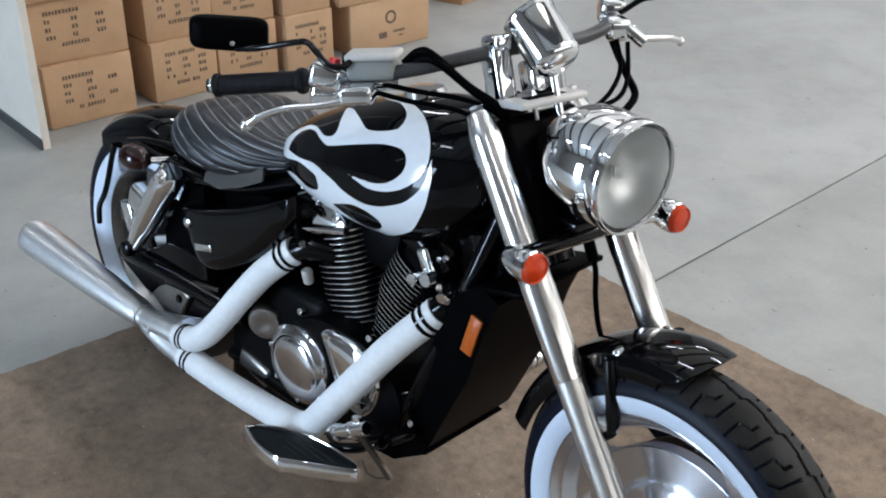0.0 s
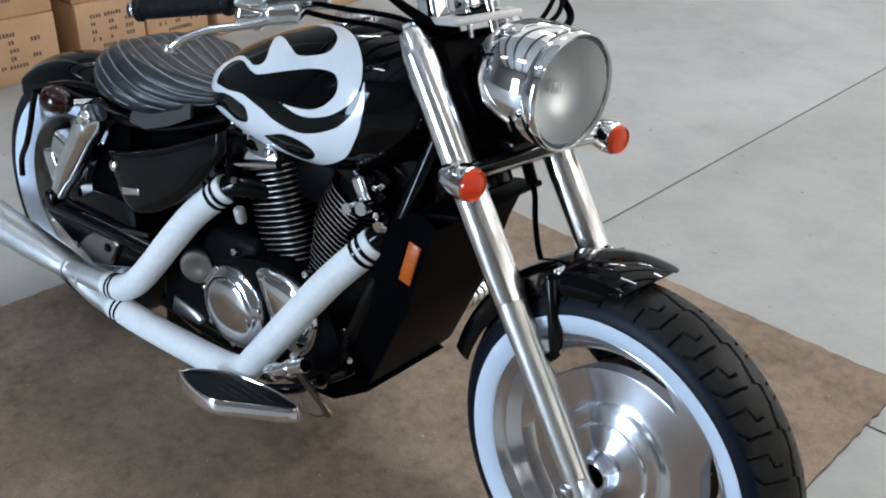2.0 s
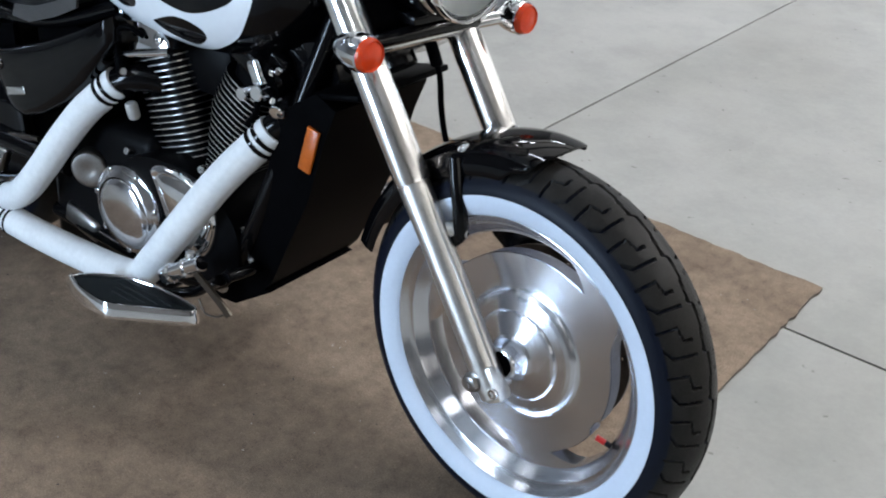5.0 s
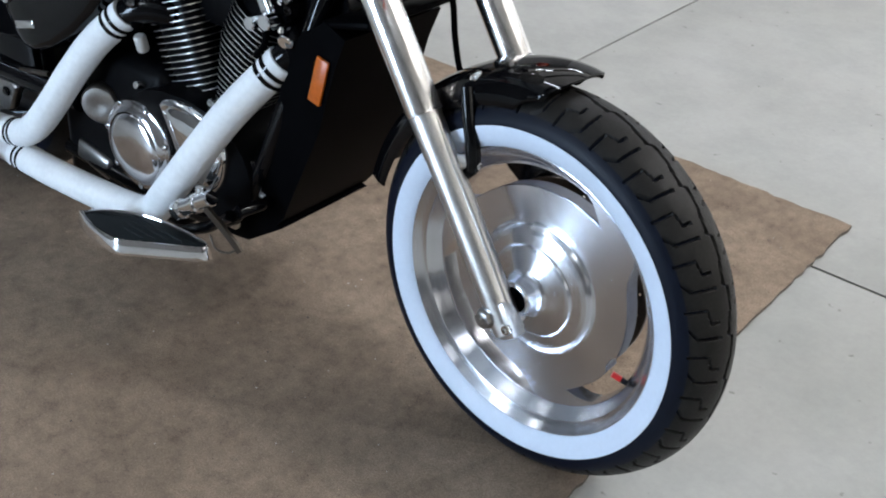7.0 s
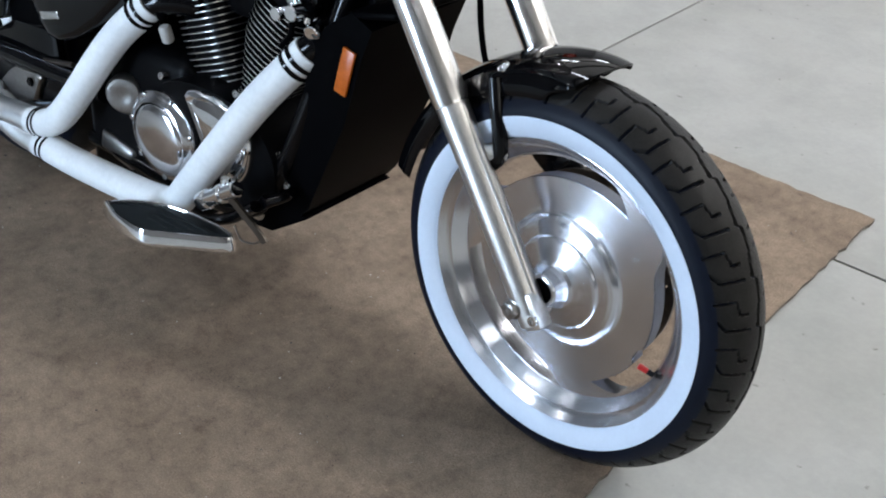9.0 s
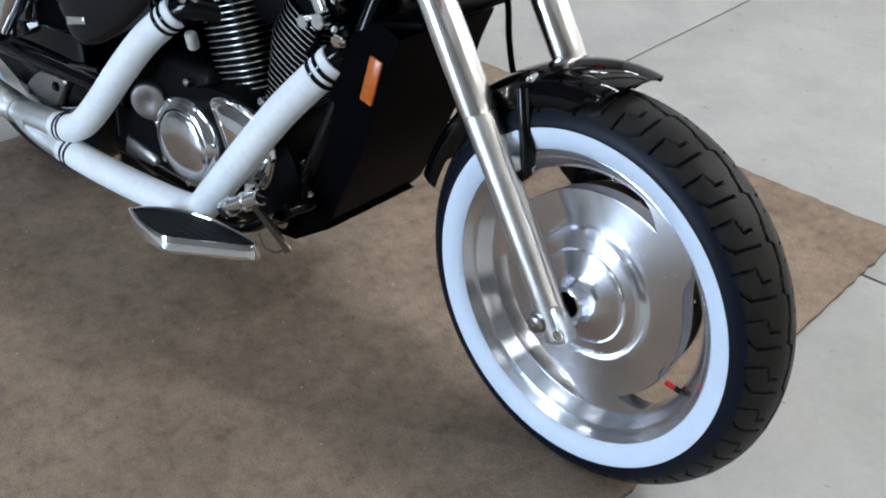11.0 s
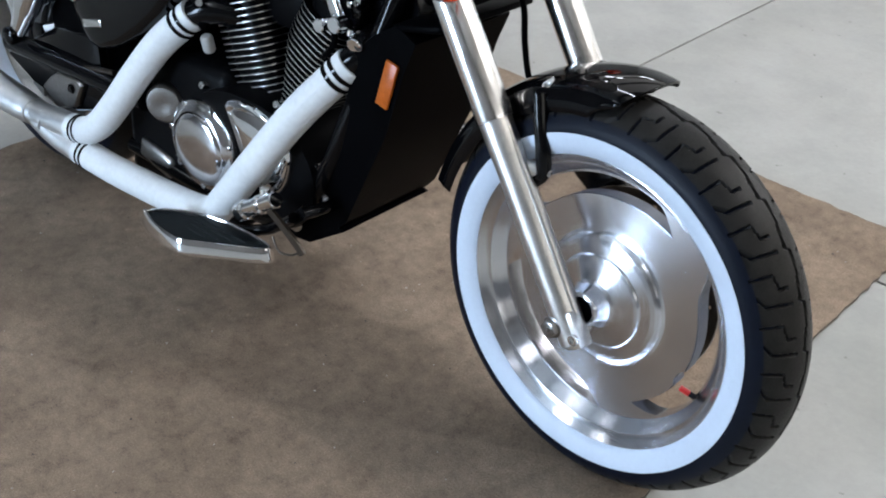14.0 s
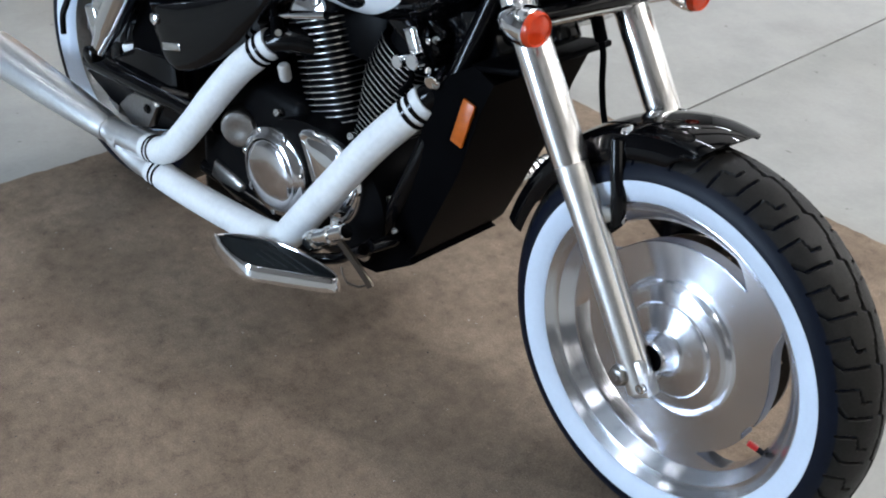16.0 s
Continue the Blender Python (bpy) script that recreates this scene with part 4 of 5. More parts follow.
# left controls
part("clutch_perch", joined(block((0.045, 0.05, 0.045), pose(-0.515, 0.265, 1.066, 0, 0, -30), 0.012, 3), rod((-0.505, 0.27, 1.075), (-0.465, 0.295, 1.045), 0.013)), chrome, bar, "chrome clutch perch")
part("switch_housing", block((0.055, 0.055, 0.055), pose(-0.56, 0.30, 1.085, 0, 0, -40), 0.014, 3), chrome, bar, "chrome switch housing")
clutch = part("clutch_lever", tube([(-0.480, 0.285, 1.052), (-0.462, 0.325, 1.052), (-0.458, 0.365, 1.048), (-0.462, 0.400, 1.038)], lambda s: 0.007, 12), aluminium, bar, "aluminium clutch lever")
part("lever_ball", revolve((-0.462, 0.402, 1.037), (0, 1, -0.3), [(-0.009, 0), (-0.006, 0.007), (0, 0.0095), (0.006, 0.007), (0.009, 0)], 16), aluminium, clutch)


def mirror(centre, stem, width, height, yaw):
    m = Matrix.Translation(centre) @ pose(0, 0, 0, 0, 0, yaw)
    out = []
    for k in range(48):
        t = 2 * math.pi * k / 48
        c, s = math.cos(t), math.sin(t)
        out.append((math.copysign(abs(c) ** 0.35, c) * width / 2, math.copysign(abs(s) ** 0.42, s) * height / 2))
    back = []
    for y, k in ((0.0, 1.0), (-0.006, 1.01), (-0.016, 0.97), (-0.024, 0.84), (-0.028, 0.55), (-0.029, 0.0001)):
        back.append([m @ Vector((a * k, y, b * k)) for a, b in out])
    ob = part("mirror", loft(back), black_plastic, bike, "black rectangular mirror")
    part("mirror_glass", loft([[m @ Vector((a * 0.95, 0.0015, b * 0.93)) for a, b in out], [m @ Vector((a * 0.95, 0.003, b * 0.93)) for a, b in out]]), chrome, ob, "mirror glass")
    part("mirror_stem", tube(stem, 0.0058, 12), black_metal, ob, "black mirror stem")
    part("mirror_joint", rod(m @ Vector((0.01, -0.026, -0.012)), m @ Vector((0.01, -0.032, -0.012)), 0.0045), chrome, ob)


mirror((-0.889, -0.360, 1.042), [(-0.862, -0.362, 1.018), (-0.800, -0.340, 1.034), (-0.745, -0.312, 1.052), (-0.728, -0.300, 1.054), (-0.705, -0.298, 1.044), (-0.675, -0.292, 1.026), (-0.655, -0.275, 1.026), (-0.652, -0.262, 1.036)], 0.142, 0.062, 50)
mirror((-0.60, 0.44, 1.20), [(-0.53, 0.29, 1.09), (-0.50, 0.31, 1.12), (-0.495, 0.345, 1.125), (-0.52, 0.37, 1.14), (-0.58, 0.42, 1.18)], 0.15, 0.064, -45)

# cables and hoses
CABLES = [
    [(-0.655, -0.235, 1.000), (-0.57, -0.19, 0.995), (-0.50, -0.12, 0.985), (-0.46, -0.07, 0.955), (-0.45, -0.04, 0.90)],
    [(-0.650, -0.240, 0.985), (-0.57, -0.20, 0.978), (-0.51, -0.13, 0.965), (-0.47, -0.09, 0.93), (-0.46, -0.06, 0.88)],
    [(-0.600, -0.185, 1.035), (-0.575, -0.175, 1.060), (-0.548, -0.165, 1.058), (-0.505, -0.120, 1.010), (-0.450, -0.075, 0.968), (-0.425, -0.05, 0.90)],
    [(-0.592, -0.182, 1.030), (-0.564, -0.172, 1.050), (-0.535, -0.160, 1.046), (-0.494, -0.112, 1.000), (-0.444, -0.070, 0.960), (-0.420, -0.05, 0.90)],
    [(-0.520, 0.255, 1.055), (-0.50, 0.262, 1.02), (-0.47, 0.262, 0.985), (-0.435, 0.250, 0.955), (-0.42, 0.19, 0.930), (-0.41, 0.12, 0.92)],
    [(-0.505, 0.258, 1.050), (-0.475, 0.245, 1.00), (-0.455, 0.200, 0.965), (-0.45, 0.15, 0.94)],
    [(-0.480, 0.262, 1.048), (-0.455, 0.245, 0.99), (-0.435, 0.205, 0.962), (-0.44, 0.15, 0.945)],
]
for k, pts in enumerate(CABLES):
    part("cable", tube(pts, 0.0075 if k in (2, 3, 4) else 0.0048, 10), black_plastic, bike, "black control cable")
part("brake_hose", joined(tube([(-0.335, 0.045, 0.735), (-0.322, 0.062, 0.69), (-0.318, 0.072, 0.62), (-0.30, 0.08, 0.55), (-0.23, 0.085, 0.45)], 0.0055, 10), rod((-0.335, 0.045, 0.75), (-0.325, 0.058, 0.705), 0.011)), black_plastic, bike, "black brake hose")
part("brake_caliper", block((0.10, 0.06, 0.075), pose(-0.115, 0.085, 0.455, 0, 30, 0), 0.012, 3), black_metal, bike, "black brake caliper")

# ---------- frame, tank and seat ----------
TX = [-1.055, -1.04, -0.99, -0.93, -0.85, -0.75, -0.66, -0.58, -0.52, -0.47, -0.44, -0.43]
T_TOP = [0.765, 0.785, 0.815, 0.848, 0.885, 0.918, 0.940, 0.950, 0.950, 0.940, 0.920, 0.895]
T_BOT = [0.700, 0.685, 0.670, 0.660, 0.650, 0.648, 0.654, 0.672, 0.705, 0.755, 0.800, 0.850]
T_HALF = [0.035, 0.070, 0.104, 0.126, 0.145, 0.157, 0.163, 0.160, 0.146, 0.115, 0.075, 0.02]


def tank_point(x, a, out=0.0):
    """The tank's skin at x along the bike and angle a round it: 0 at the right side, 90 on top, -90 below."""
    top, bot, half = (float(np.interp(x, TX, k)) for k in (T_TOP, T_BOT, T_HALF))
    mid = bot + (top - bot) * 0.42
    t = radians(a)
    c, s = math.cos(t), math.sin(t)
    y = math.copysign(abs(c) ** 0.80, c) * (half + out)
    z = mid + math.copysign(abs(s) ** 0.92, s) * ((top - mid if s > 0 else mid - bot) + out)
    return Vector((x, -y, z))


def smooth_x(n):
    return [TX[0] + (TX[-1] - TX[0]) * (0.5 - 0.5 * math.cos(math.pi * k / n)) for k in range(n + 1)]


xs_fine = np.linspace(TX[0], TX[-1], 240)
for arr in (T_TOP, T_BOT, T_HALF):
    v = np.interp(xs_fine, TX, arr)
    for _ in range(60):
        v[1:-1] = 0.25 * v[:-2] + 0.5 * v[1:-1] + 0.25 * v[2:]
    arr[:] = v.tolist()
TX[:] = xs_fine.tolist()

tank = part("fuel_tank", loft([[tank_point(x, 360 * k / 72) for k in range(72)] for x in smooth_x(60)]), black_paint, bike, "gloss black teardrop fuel tank with white flames", BODY, 60)
part("filler_cap", revolve((-0.70, 0, 0.928), (-0.15, 0, 1), [(0, 0.042), (0.012, 0.042), (0.018, 0.036), (0.020, 0.0)], 40), chrome, tank, "chrome filler cap", BODY)


# white flames: hand-drawn strokes, as (place along the bike, angle round the tank)
FLAME_OUTER = [(-0.789, 84), (-0.759, 84), (-0.697, 76), (-0.639, 66), (-0.601, 56), (-0.571, 43), (-0.557, 30), (-0.557, 22), (-0.568, 14), (-0.601, 7), (-0.642, 4), (-0.688, 4), (-0.73, 8), (-0.766, 12), (-0.814, 11)]
FLAME_INNER = [(-0.814, 11), (-0.772, 12), (-0.73, 9), (-0.696, 8), (-0.659, 8), (-0.627, 11), (-0.604, 18), (-0.603, 26), (-0.618, 32), (-0.645, 34), (-0.681, 34), (-0.725, 32), (-0.766, 30), (-0.807, 28), (-0.832, 28), (-0.864, 34), (-0.888, 40), (-0.922, 44), (-0.956, 40), (-0.974, 28), (-0.977, 17)]
FLAME_LOWER = [(-0.977, 17), (-0.919, 12), (-0.862, 11), (-0.82, 6), (-0.786, 2), (-0.743, -4), (-0.699, -8), (-0.652, -7), (-0.604, -2), (-0.571, 4), (-0.552, 14), (-0.552, 32)]
FLAME_FRONT = [(-0.552, 32), (-0.542, 17), (-0.542, 6), (-0.551, -8), (-0.577, -26), (-0.615, -37), (-0.662, -46), (-0.716, -52), (-0.755, -49), (-0.8, -47), (-0.836, -42), (-0.885, -40), (-0.924, -27), (-0.965, -22), (-0.997, -20)]
FLAME_TAIL = [(-0.997, -20), (-0.954, -9), (-0.917, -12), (-0.888, -17), (-0.843, -12), (-0.844, 0), (-0.87, 4), (-0.925, 8), (-0.988, 6), (-1.023, 10), (-1.026, 28), (-0.985, 44), (-0.945, 50), (-0.908, 48), (-0.878, 42), (-0.85, 36), (-0.824, 36), (-0.817, 42), (-0.833, 57), (-0.846, 68), (-0.823, 66), (-0.766, 52), (-0.73, 44), (-0.685, 44), (-0.653, 48), (-0.659, 60), (-0.708, 73), (-0.745, 77), (-0.789, 84)]
FLAME_HOLE = [(-0.8, -23), (-0.742, -14), (-0.696, -15), (-0.662, -22), (-0.662, -32), (-0.707, -44), (-0.745, -39), (-0.777, -32)]
SKIN = 0.0026


def stroke(points, steps=5):
    return [(p.x, p.y) for p in spline([(x, a * SKIN, 0) for x, a in points], steps)]


def painted(loops, cell, lift):
    """A thin skin on the tank that fills the loops (the second and later ones are holes), with smooth edges."""
    segs = np.array([(*a, *b) for loop in loops for a, b in zip(loop, loop[1:] + loop[:1])])
    lo, hi = segs[:, :2].min(0) - cell, segs[:, :2].max(0) + cell
    nu, nv = (np.ceil((hi - lo) / cell)).astype(int) + 1
    U, V = np.meshgrid(lo[0] + cell * np.arange(nu), lo[1] + cell * np.arange(nv), indexing="ij")
    P = np.stack([U.ravel(), V.ravel()], 1)
    best, inside = np.full(len(P), 9.0), np.zeros(len(P), int)
    for x0, y0, x1, y1 in segs:
        d = np.array([x1 - x0, y1 - y0])
        t = np.clip(((P - (x0, y0)) @ d) / (d @ d + 1e-12), 0, 1)
        best = np.minimum(best, np.hypot(P[:, 0] - x0 - t * d[0], P[:, 1] - y0 - t * d[1]))
        cross = (y0 > P[:, 1]) != (y1 > P[:, 1])
        with np.errstate(divide="ignore", invalid="ignore"):
            inside += cross & (P[:, 0] < (x1 - x0) * (P[:, 1] - y0) / (y1 - y0 if y1 != y0 else 1e-12) + x0)
    F = (np.where(inside % 2 == 1, 1, -1) * best).reshape(nu, nv)
    verts, faces, known = [], [], {}

    def vert(key, u, v):
        if key not in known:
            known[key] = len(verts)
            verts.append(tank_point(u, v / SKIN, lift))
        return known[key]

    for i in range(nu - 1):
        for j in range(nv - 1):
            ring = [(i, j), (i + 1, j), (i + 1, j + 1), (i, j + 1)]
            if max(F[c] for c in ring) <= 0:
                continue
            face = []
            for a, b in zip(ring, ring[1:] + ring[:1]):
                if F[a] > 0:
                    face.append(vert(a, U[a], V[a]))
                if (F[a] > 0) != (F[b] > 0):
                    f = F[a] / (F[a] - F[b])
                    face.append(vert((min(a, b), max(a, b)), U[a] + f * (U[b] - U[a]), V[a] + f * (V[b] - V[a])))
            if len(set(face)) > 2:
                faces.append(tuple(dict.fromkeys(face)))
    return verts, faces


flame_loop = []
for some in (FLAME_OUTER, FLAME_INNER, FLAME_LOWER, FLAME_FRONT, FLAME_TAIL):
    flame_loop += stroke(some)[:-1]
part("flame", painted([flame_loop, stroke(FLAME_HOLE + FLAME_HOLE[:1])[:-1]], 0.0032, 0.0012), white_paint, tank, "painted white flames", BODY, 60)


S_X = [-1.405, -1.392, -1.36, -1.315, -1.25, -1.17, -1.09, -1.02, -0.965, -0.945]
S_TOP = [0.715, 0.738, 0.760, 0.776, 0.782, 0.776, 0.765, 0.757, 0.752, 0.740]
S_BOT = [0.680, 0.655, 0.636, 0.626, 0.622, 0.630, 0.652, 0.684, 0.712, 0.726]
S_HALF = [0.060, 0.096, 0.128, 0.150, 0.160, 0.152, 0.124, 0.092, 0.064, 0.040]


def seat_point(x, a, out=0.0):
    top, bot, half = (float(np.interp(x, S_X, k)) for k in (S_TOP, S_BOT, S_HALF))
    mid = bot + (top - bot) * 0.45
    t = radians(a)
    c, s = math.cos(t), math.sin(t)
    # dished for the rider, with a fuller rim
    z = mid + math.copysign(abs(s) ** 0.88, s) * ((top - mid if s > 0 else mid - bot) + out)
    y = math.copysign(abs(c) ** (0.82 if s > 0 else 0.60), c) * (half + out)
    if s > 0:
        z -= 0.020 * max(0.0, 1 - (y / (half * 0.8 + 1e-6)) ** 2) * max(0.0, min(1.0, (x + 1.40) / 0.12)) * max(0.0, min(1.0, (-0.98 - x) / 0.1))
    return Vector((x, -y, z))


xs_seat = np.linspace(S_X[0], S_X[-1], 120)
for arr in (S_TOP, S_BOT, S_HALF):
    v = np.interp(xs_seat, S_X, arr)
    for _ in range(14):
        v[1:-1] = 0.25 * v[:-2] + 0.5 * v[1:-1] + 0.25 * v[2:]
    arr[:] = v.tolist()
S_X[:] = xs_seat.tolist()
# pleats run forward over the saddle, turning down to its right flank
PLEAT = 0.031
ROUND = [-40.0 + 3.0 * k for k in range(86)]
GIRTH = [0.0]
for a0, a1 in zip(ROUND, ROUND[1:]):
    GIRTH.append(GIRTH[-1] + (seat_point(-1.22, a1) - seat_point(-1.22, a0)).length)


def pleat_shift(x):
    d = x + 1.32
    return 0.40 * d - 0.22 * d * d


seat_rings = []
for i in range(171):
    x = S_X[0] + (S_X[-1] - S_X[0]) * i / 170
    ring = []
    for k in range(300):
        a = 360 * k / 300
        side_a = a if a < 215 else a - 360
        f = (float(np.interp(side_a, ROUND, GIRTH)) + pleat_shift(x)) / PLEAT
        ring.append(seat_point(x, a, 0.0050 * abs(math.sin(math.pi * f)) ** 0.6 * max(0.0, min(1.0, (side_a + 32) / 12))))
    seat_rings.append(ring)
seat = part("seat", loft(seat_rings), leather, bike, "black leather saddle with pale curved seams", BODY, 60)
for k in range(1, 22):
    line = []
    for q in range(60):
        x = S_X[0] + 0.012 + (S_X[-1] - S_X[0] - 0.02) * q / 59
        u = PLEAT * k - pleat_shift(x)
        if GIRTH[5] < u < GIRTH[-5]:
            line.append(seat_point(x, float(np.interp(u, GIRTH, ROUND)), 0.0016))
    if len(line) > 5:
        part("seat_seam", tube(line, 0.0013, 6, 2), seam_mat, seat, "pale piping", BODY)
part("seat_rim", tube([seat_point(S_X[0] + (S_X[-1] - S_X[0]) * (0.02 + 0.96 * k / 24), -12, 0.001) for k in range(25)], 0.003, 8, 3), leather, seat, "", BODY)
part("seat_pan", loft([[Vector((x, y * float(np.interp(x, S_X, S_HALF)) * 0.8, float(np.interp(x, S_X, S_BOT)) + dz)) for y, dz in ((-1, 0.01), (1, 0.01), (0.9, -0.02), (-0.9, -0.02))] for x in (-1.36, -1.25, -1.1, -1.0)]), black_plastic, seat, "", BODY)


def frame_tube(name, pts, r, mat=black_metal, label="", segs=16):
    return part(name, tube(pts, r, segs), mat, bike, label, BODY)


frame_tube("frame_backbone", [(-0.44, 0, 0.86), (-0.75, 0, 0.74), (-1.05, 0, 0.66)], 0.026, label="black frame tube")
for side in (-1, 1):
    frame_tube("frame_downtube", [(-0.445, 0.045 * side, 0.80), (-0.475, 0.085 * side, 0.66), (-0.530, 0.110 * side, 0.48), (-0.60, 0.125 * side, 0.30), (-0.68, 0.130 * side, 0.215), (-0.90, 0.130 * side, 0.195), (-1.15, 0.125 * side, 0.21)], 0.0185, label="black frame tube")
    frame_tube("frame_rail", [(-0.98, 0.07 * side, 0.68), (-1.15, 0.10 * side, 0.62), (-1.30, 0.125 * side, 0.615), (-1.50, 0.128 * side, 0.62)], 0.016, label="black frame tube")
    frame_tube("swing_arm", [(-1.08, 0.135 * side, 0.335), (-1.35, 0.142 * side, 0.335), (-1.57, 0.138 * side, 0.326)], 0.024, label="black swing arm")
part("engine_cradle_plate", block((0.05, 0.22, 0.16), pose(-1.12, 0, 0.34), 0.01), black_metal, bike, "", BODY)

# ---------- engine ----------
CRANK = Vector((-0.755, 0, 0.315))
crankcase = part("crankcase", joined(
    loft([[Vector((CRANK.x + 0.17 * math.cos(t) - (0.03 if math.cos(t) < 0 else 0), y, CRANK.z + 0.125 * math.sin(t))) for t in (2 * math.pi * k / 40 for k in range(40))] for y in (-0.145, -0.135, 0.135, 0.145)]),
    block((0.26, 0.24, 0.20), pose(-0.97, 0, 0.36), 0.03, 3)), engine_dark, bike, "dark engine crankcase", BODY)


def fin_outline(a, b, n=40, back=None):
    return [(math.copysign(abs(math.cos(t)) ** 0.55, math.cos(t)) * (a if back is None or math.cos(t) > 0 else back), math.copysign(abs(math.sin(t)) ** 0.55, math.sin(t)) * b) for t in (2 * math.pi * k / n for k in range(n))]


def fin_geo(m, a, b, thick, back=None):
    out = fin_outline(a, b, 40, back)
    inner = [(x * 0.985, y * 0.985) for x, y in out]
    rings = [[m @ Vector((x, y, -thick / 2)) for x, y in inner], [m @ Vector((x, y, -thick / 2 + 0.0005)) for x, y in out], [m @ Vector((x, y, thick / 2 - 0.0005)) for x, y in out], [m @ Vector((x, y, thick / 2)) for x, y in inner]]
    v, f = loft(rings)
    n = len(out)
    return v, f, list(range(n, 2 * n))


def cylinder(tilt, start, count, a, b, pitch, dx=0.0, head=satin_chrome, stop=None):
    m0 = Matrix.Translation(CRANK + Vector((dx, 0, 0))) @ pose(0, 0, 0, 0, tilt, 0)
    h0, h1 = start - 0.02, start + pitch * count + 0.02
    # no fin reaches further back than x = stop
    back = lambda h: a if stop is None else max(0.012, min(a, ((m0 @ Vector((0, 0, h))).x - stop) / math.cos(radians(tilt))))
    cyl = part("cylinder", loft([[m0 @ Vector((x * 0.87, y * 0.87, h)) for x, y in fin_outline(a, b, 40, back(h))] for h in (h0, h1)]), engine_dark, bike, "black finned engine cylinder", BODY)
    for k in range(count):
        grow = 1.0 if k > 3 else 0.94 + 0.015 * k
        v, f, edge = fin_geo(m0 @ Matrix.Translation((0, 0, start + pitch * k)), a * grow, b * grow, 0.0026, back(start + pitch * k) * grow)
        part("cooling_fin", (v, f), engine_dark, cyl, "", BODY, 30, brushed, edge)
    top = m0 @ Matrix.Translation((0, 0, h1))
    part("cylinder_head", joined(block((0.15, 0.20, 0.05), top @ Matrix.Translation((0, 0, 0.025)), 0.015, 3), block((0.12, 0.17, 0.03), top @ Matrix.Translation((0, 0, 0.06)), 0.013, 3)), head, cyl, "cylinder head cover", BODY)
    for dx, dy in ((-0.05, -0.085), (0.05, -0.085)):
        p = top @ Vector((dx, dy, 0.05))
        part("head_bolt", revolve(p, top.to_3x3() @ Vector((0, 0, 1)), [(0, 0.010), (0.010, 0.010), (0.013, 0.007), (0.013, 0)], 12), chrome, cyl, "", BODY)


cylinder(-20.0, 0.118, 18, 0.0735, 0.102, 0.0122, -0.006)
cylinder(28.0, 0.140, 18, 0.066, 0.098, 0.0118, -0.034, black_metal, -0.728)
rocker = part("rocker_cover", loft([[Vector((-0.87 + (x + 0.87) * k, y, 0.645 + (z - 0.645) * k)) for x, z in ((-0.958, 0.602), (-0.956, 0.636), (-0.940, 0.664), (-0.905, 0.684), (-0.860, 0.692), (-0.815, 0.682), (-0.790, 0.664), (-0.784, 0.650))] for y, k in ((-0.03, 1.0), (-0.108, 1.0), (-0.116, 0.97), (-0.119, 0.90))]), chrome, bike, "chrome rocker cover", BODY, 40)
part("cover_lip", tube([(-0.962, -0.120, 0.600), (-0.875, -0.124, 0.624), (-0.783, -0.120, 0.649)], 0.0085, 14), chrome, rocker, "", BODY)
for p in ((-0.946, -0.117, 0.634), (-0.812, -0.117, 0.666)):
    part("cover_bolt", revolve(p, (0, -1, 0.2), [(0, 0.0105), (0.006, 0.0105), (0.008, 0.008), (0.008, 0.004), (0.005, 0.003), (0.005, 0)], 16), chrome, rocker, "", BODY)
lead = part("spark_plug_lead", tube([(-0.850, -0.122, 0.662), (-0.872, -0.134, 0.676), (-0.898, -0.138, 0.668), (-0.912, -0.136, 0.640), (-0.912, -0.132, 0.610)], 0.0055, 10), black_plastic, bike, "black spark plug lead", BODY)
part("plug_boot", revolve((-0.912, -0.131, 0.615), (0.12, 0.12, -0.98), [(0, 0.006), (0, 0.010), (0.008, 0.0125), (0.06, 0.0130), (0.078, 0.0115), (0.085, 0.008), (0.085, 0)], 20), black_plastic, lead, "", BODY)
part("spark_plug_lead", tube([(-0.60, -0.09, 0.665), (-0.575, -0.115, 0.655), (-0.565, -0.12, 0.60), (-0.60, -0.11, 0.56)], 0.006, 10), black_plastic, bike, "black spark plug lead", BODY)

part("plug_cap", revolve((-0.901, -0.112, 0.486), (0, -0.25, 1), [(0, 0), (0, 0.010), (0.003, 0.012), (0.030, 0.012), (0.034, 0.009), (0.034, 0)], 18), reservoir_mat, bike, "pale plug cap", BODY)
brass = surface("brass_fitting", (0.42, 0.31, 0.12), 0.3, 1.0, 0.15, 40)
part("oil_fitting", joined(block((0.034, 0.020, 0.014), pose(-0.800, -0.104, 0.394, 0, 24, 0), 0.003), rod((-0.815, -0.106, 0.396), (-0.822, -0.110, 0.416), 0.007)), brass, bike, "small brass oil fitting", BODY)
for x, y, z in ((-0.640, -0.132, 0.470), (-0.690, -0.135, 0.448), (-0.905, -0.130, 0.418), (-0.842, -0.134, 0.420), (-0.600, -0.128, 0.352), (-0.572, -0.126, 0.300)):
    part("case_bolt", revolve((x, y + 0.012, z), (0, -1, 0.2), [(0, 0.0085), (0.014, 0.0085), (0.017, 0.007), (0.017, 0.004), (0.014, 0.0035), (0.014, 0)], 12), satin_chrome, bike, "", BODY)
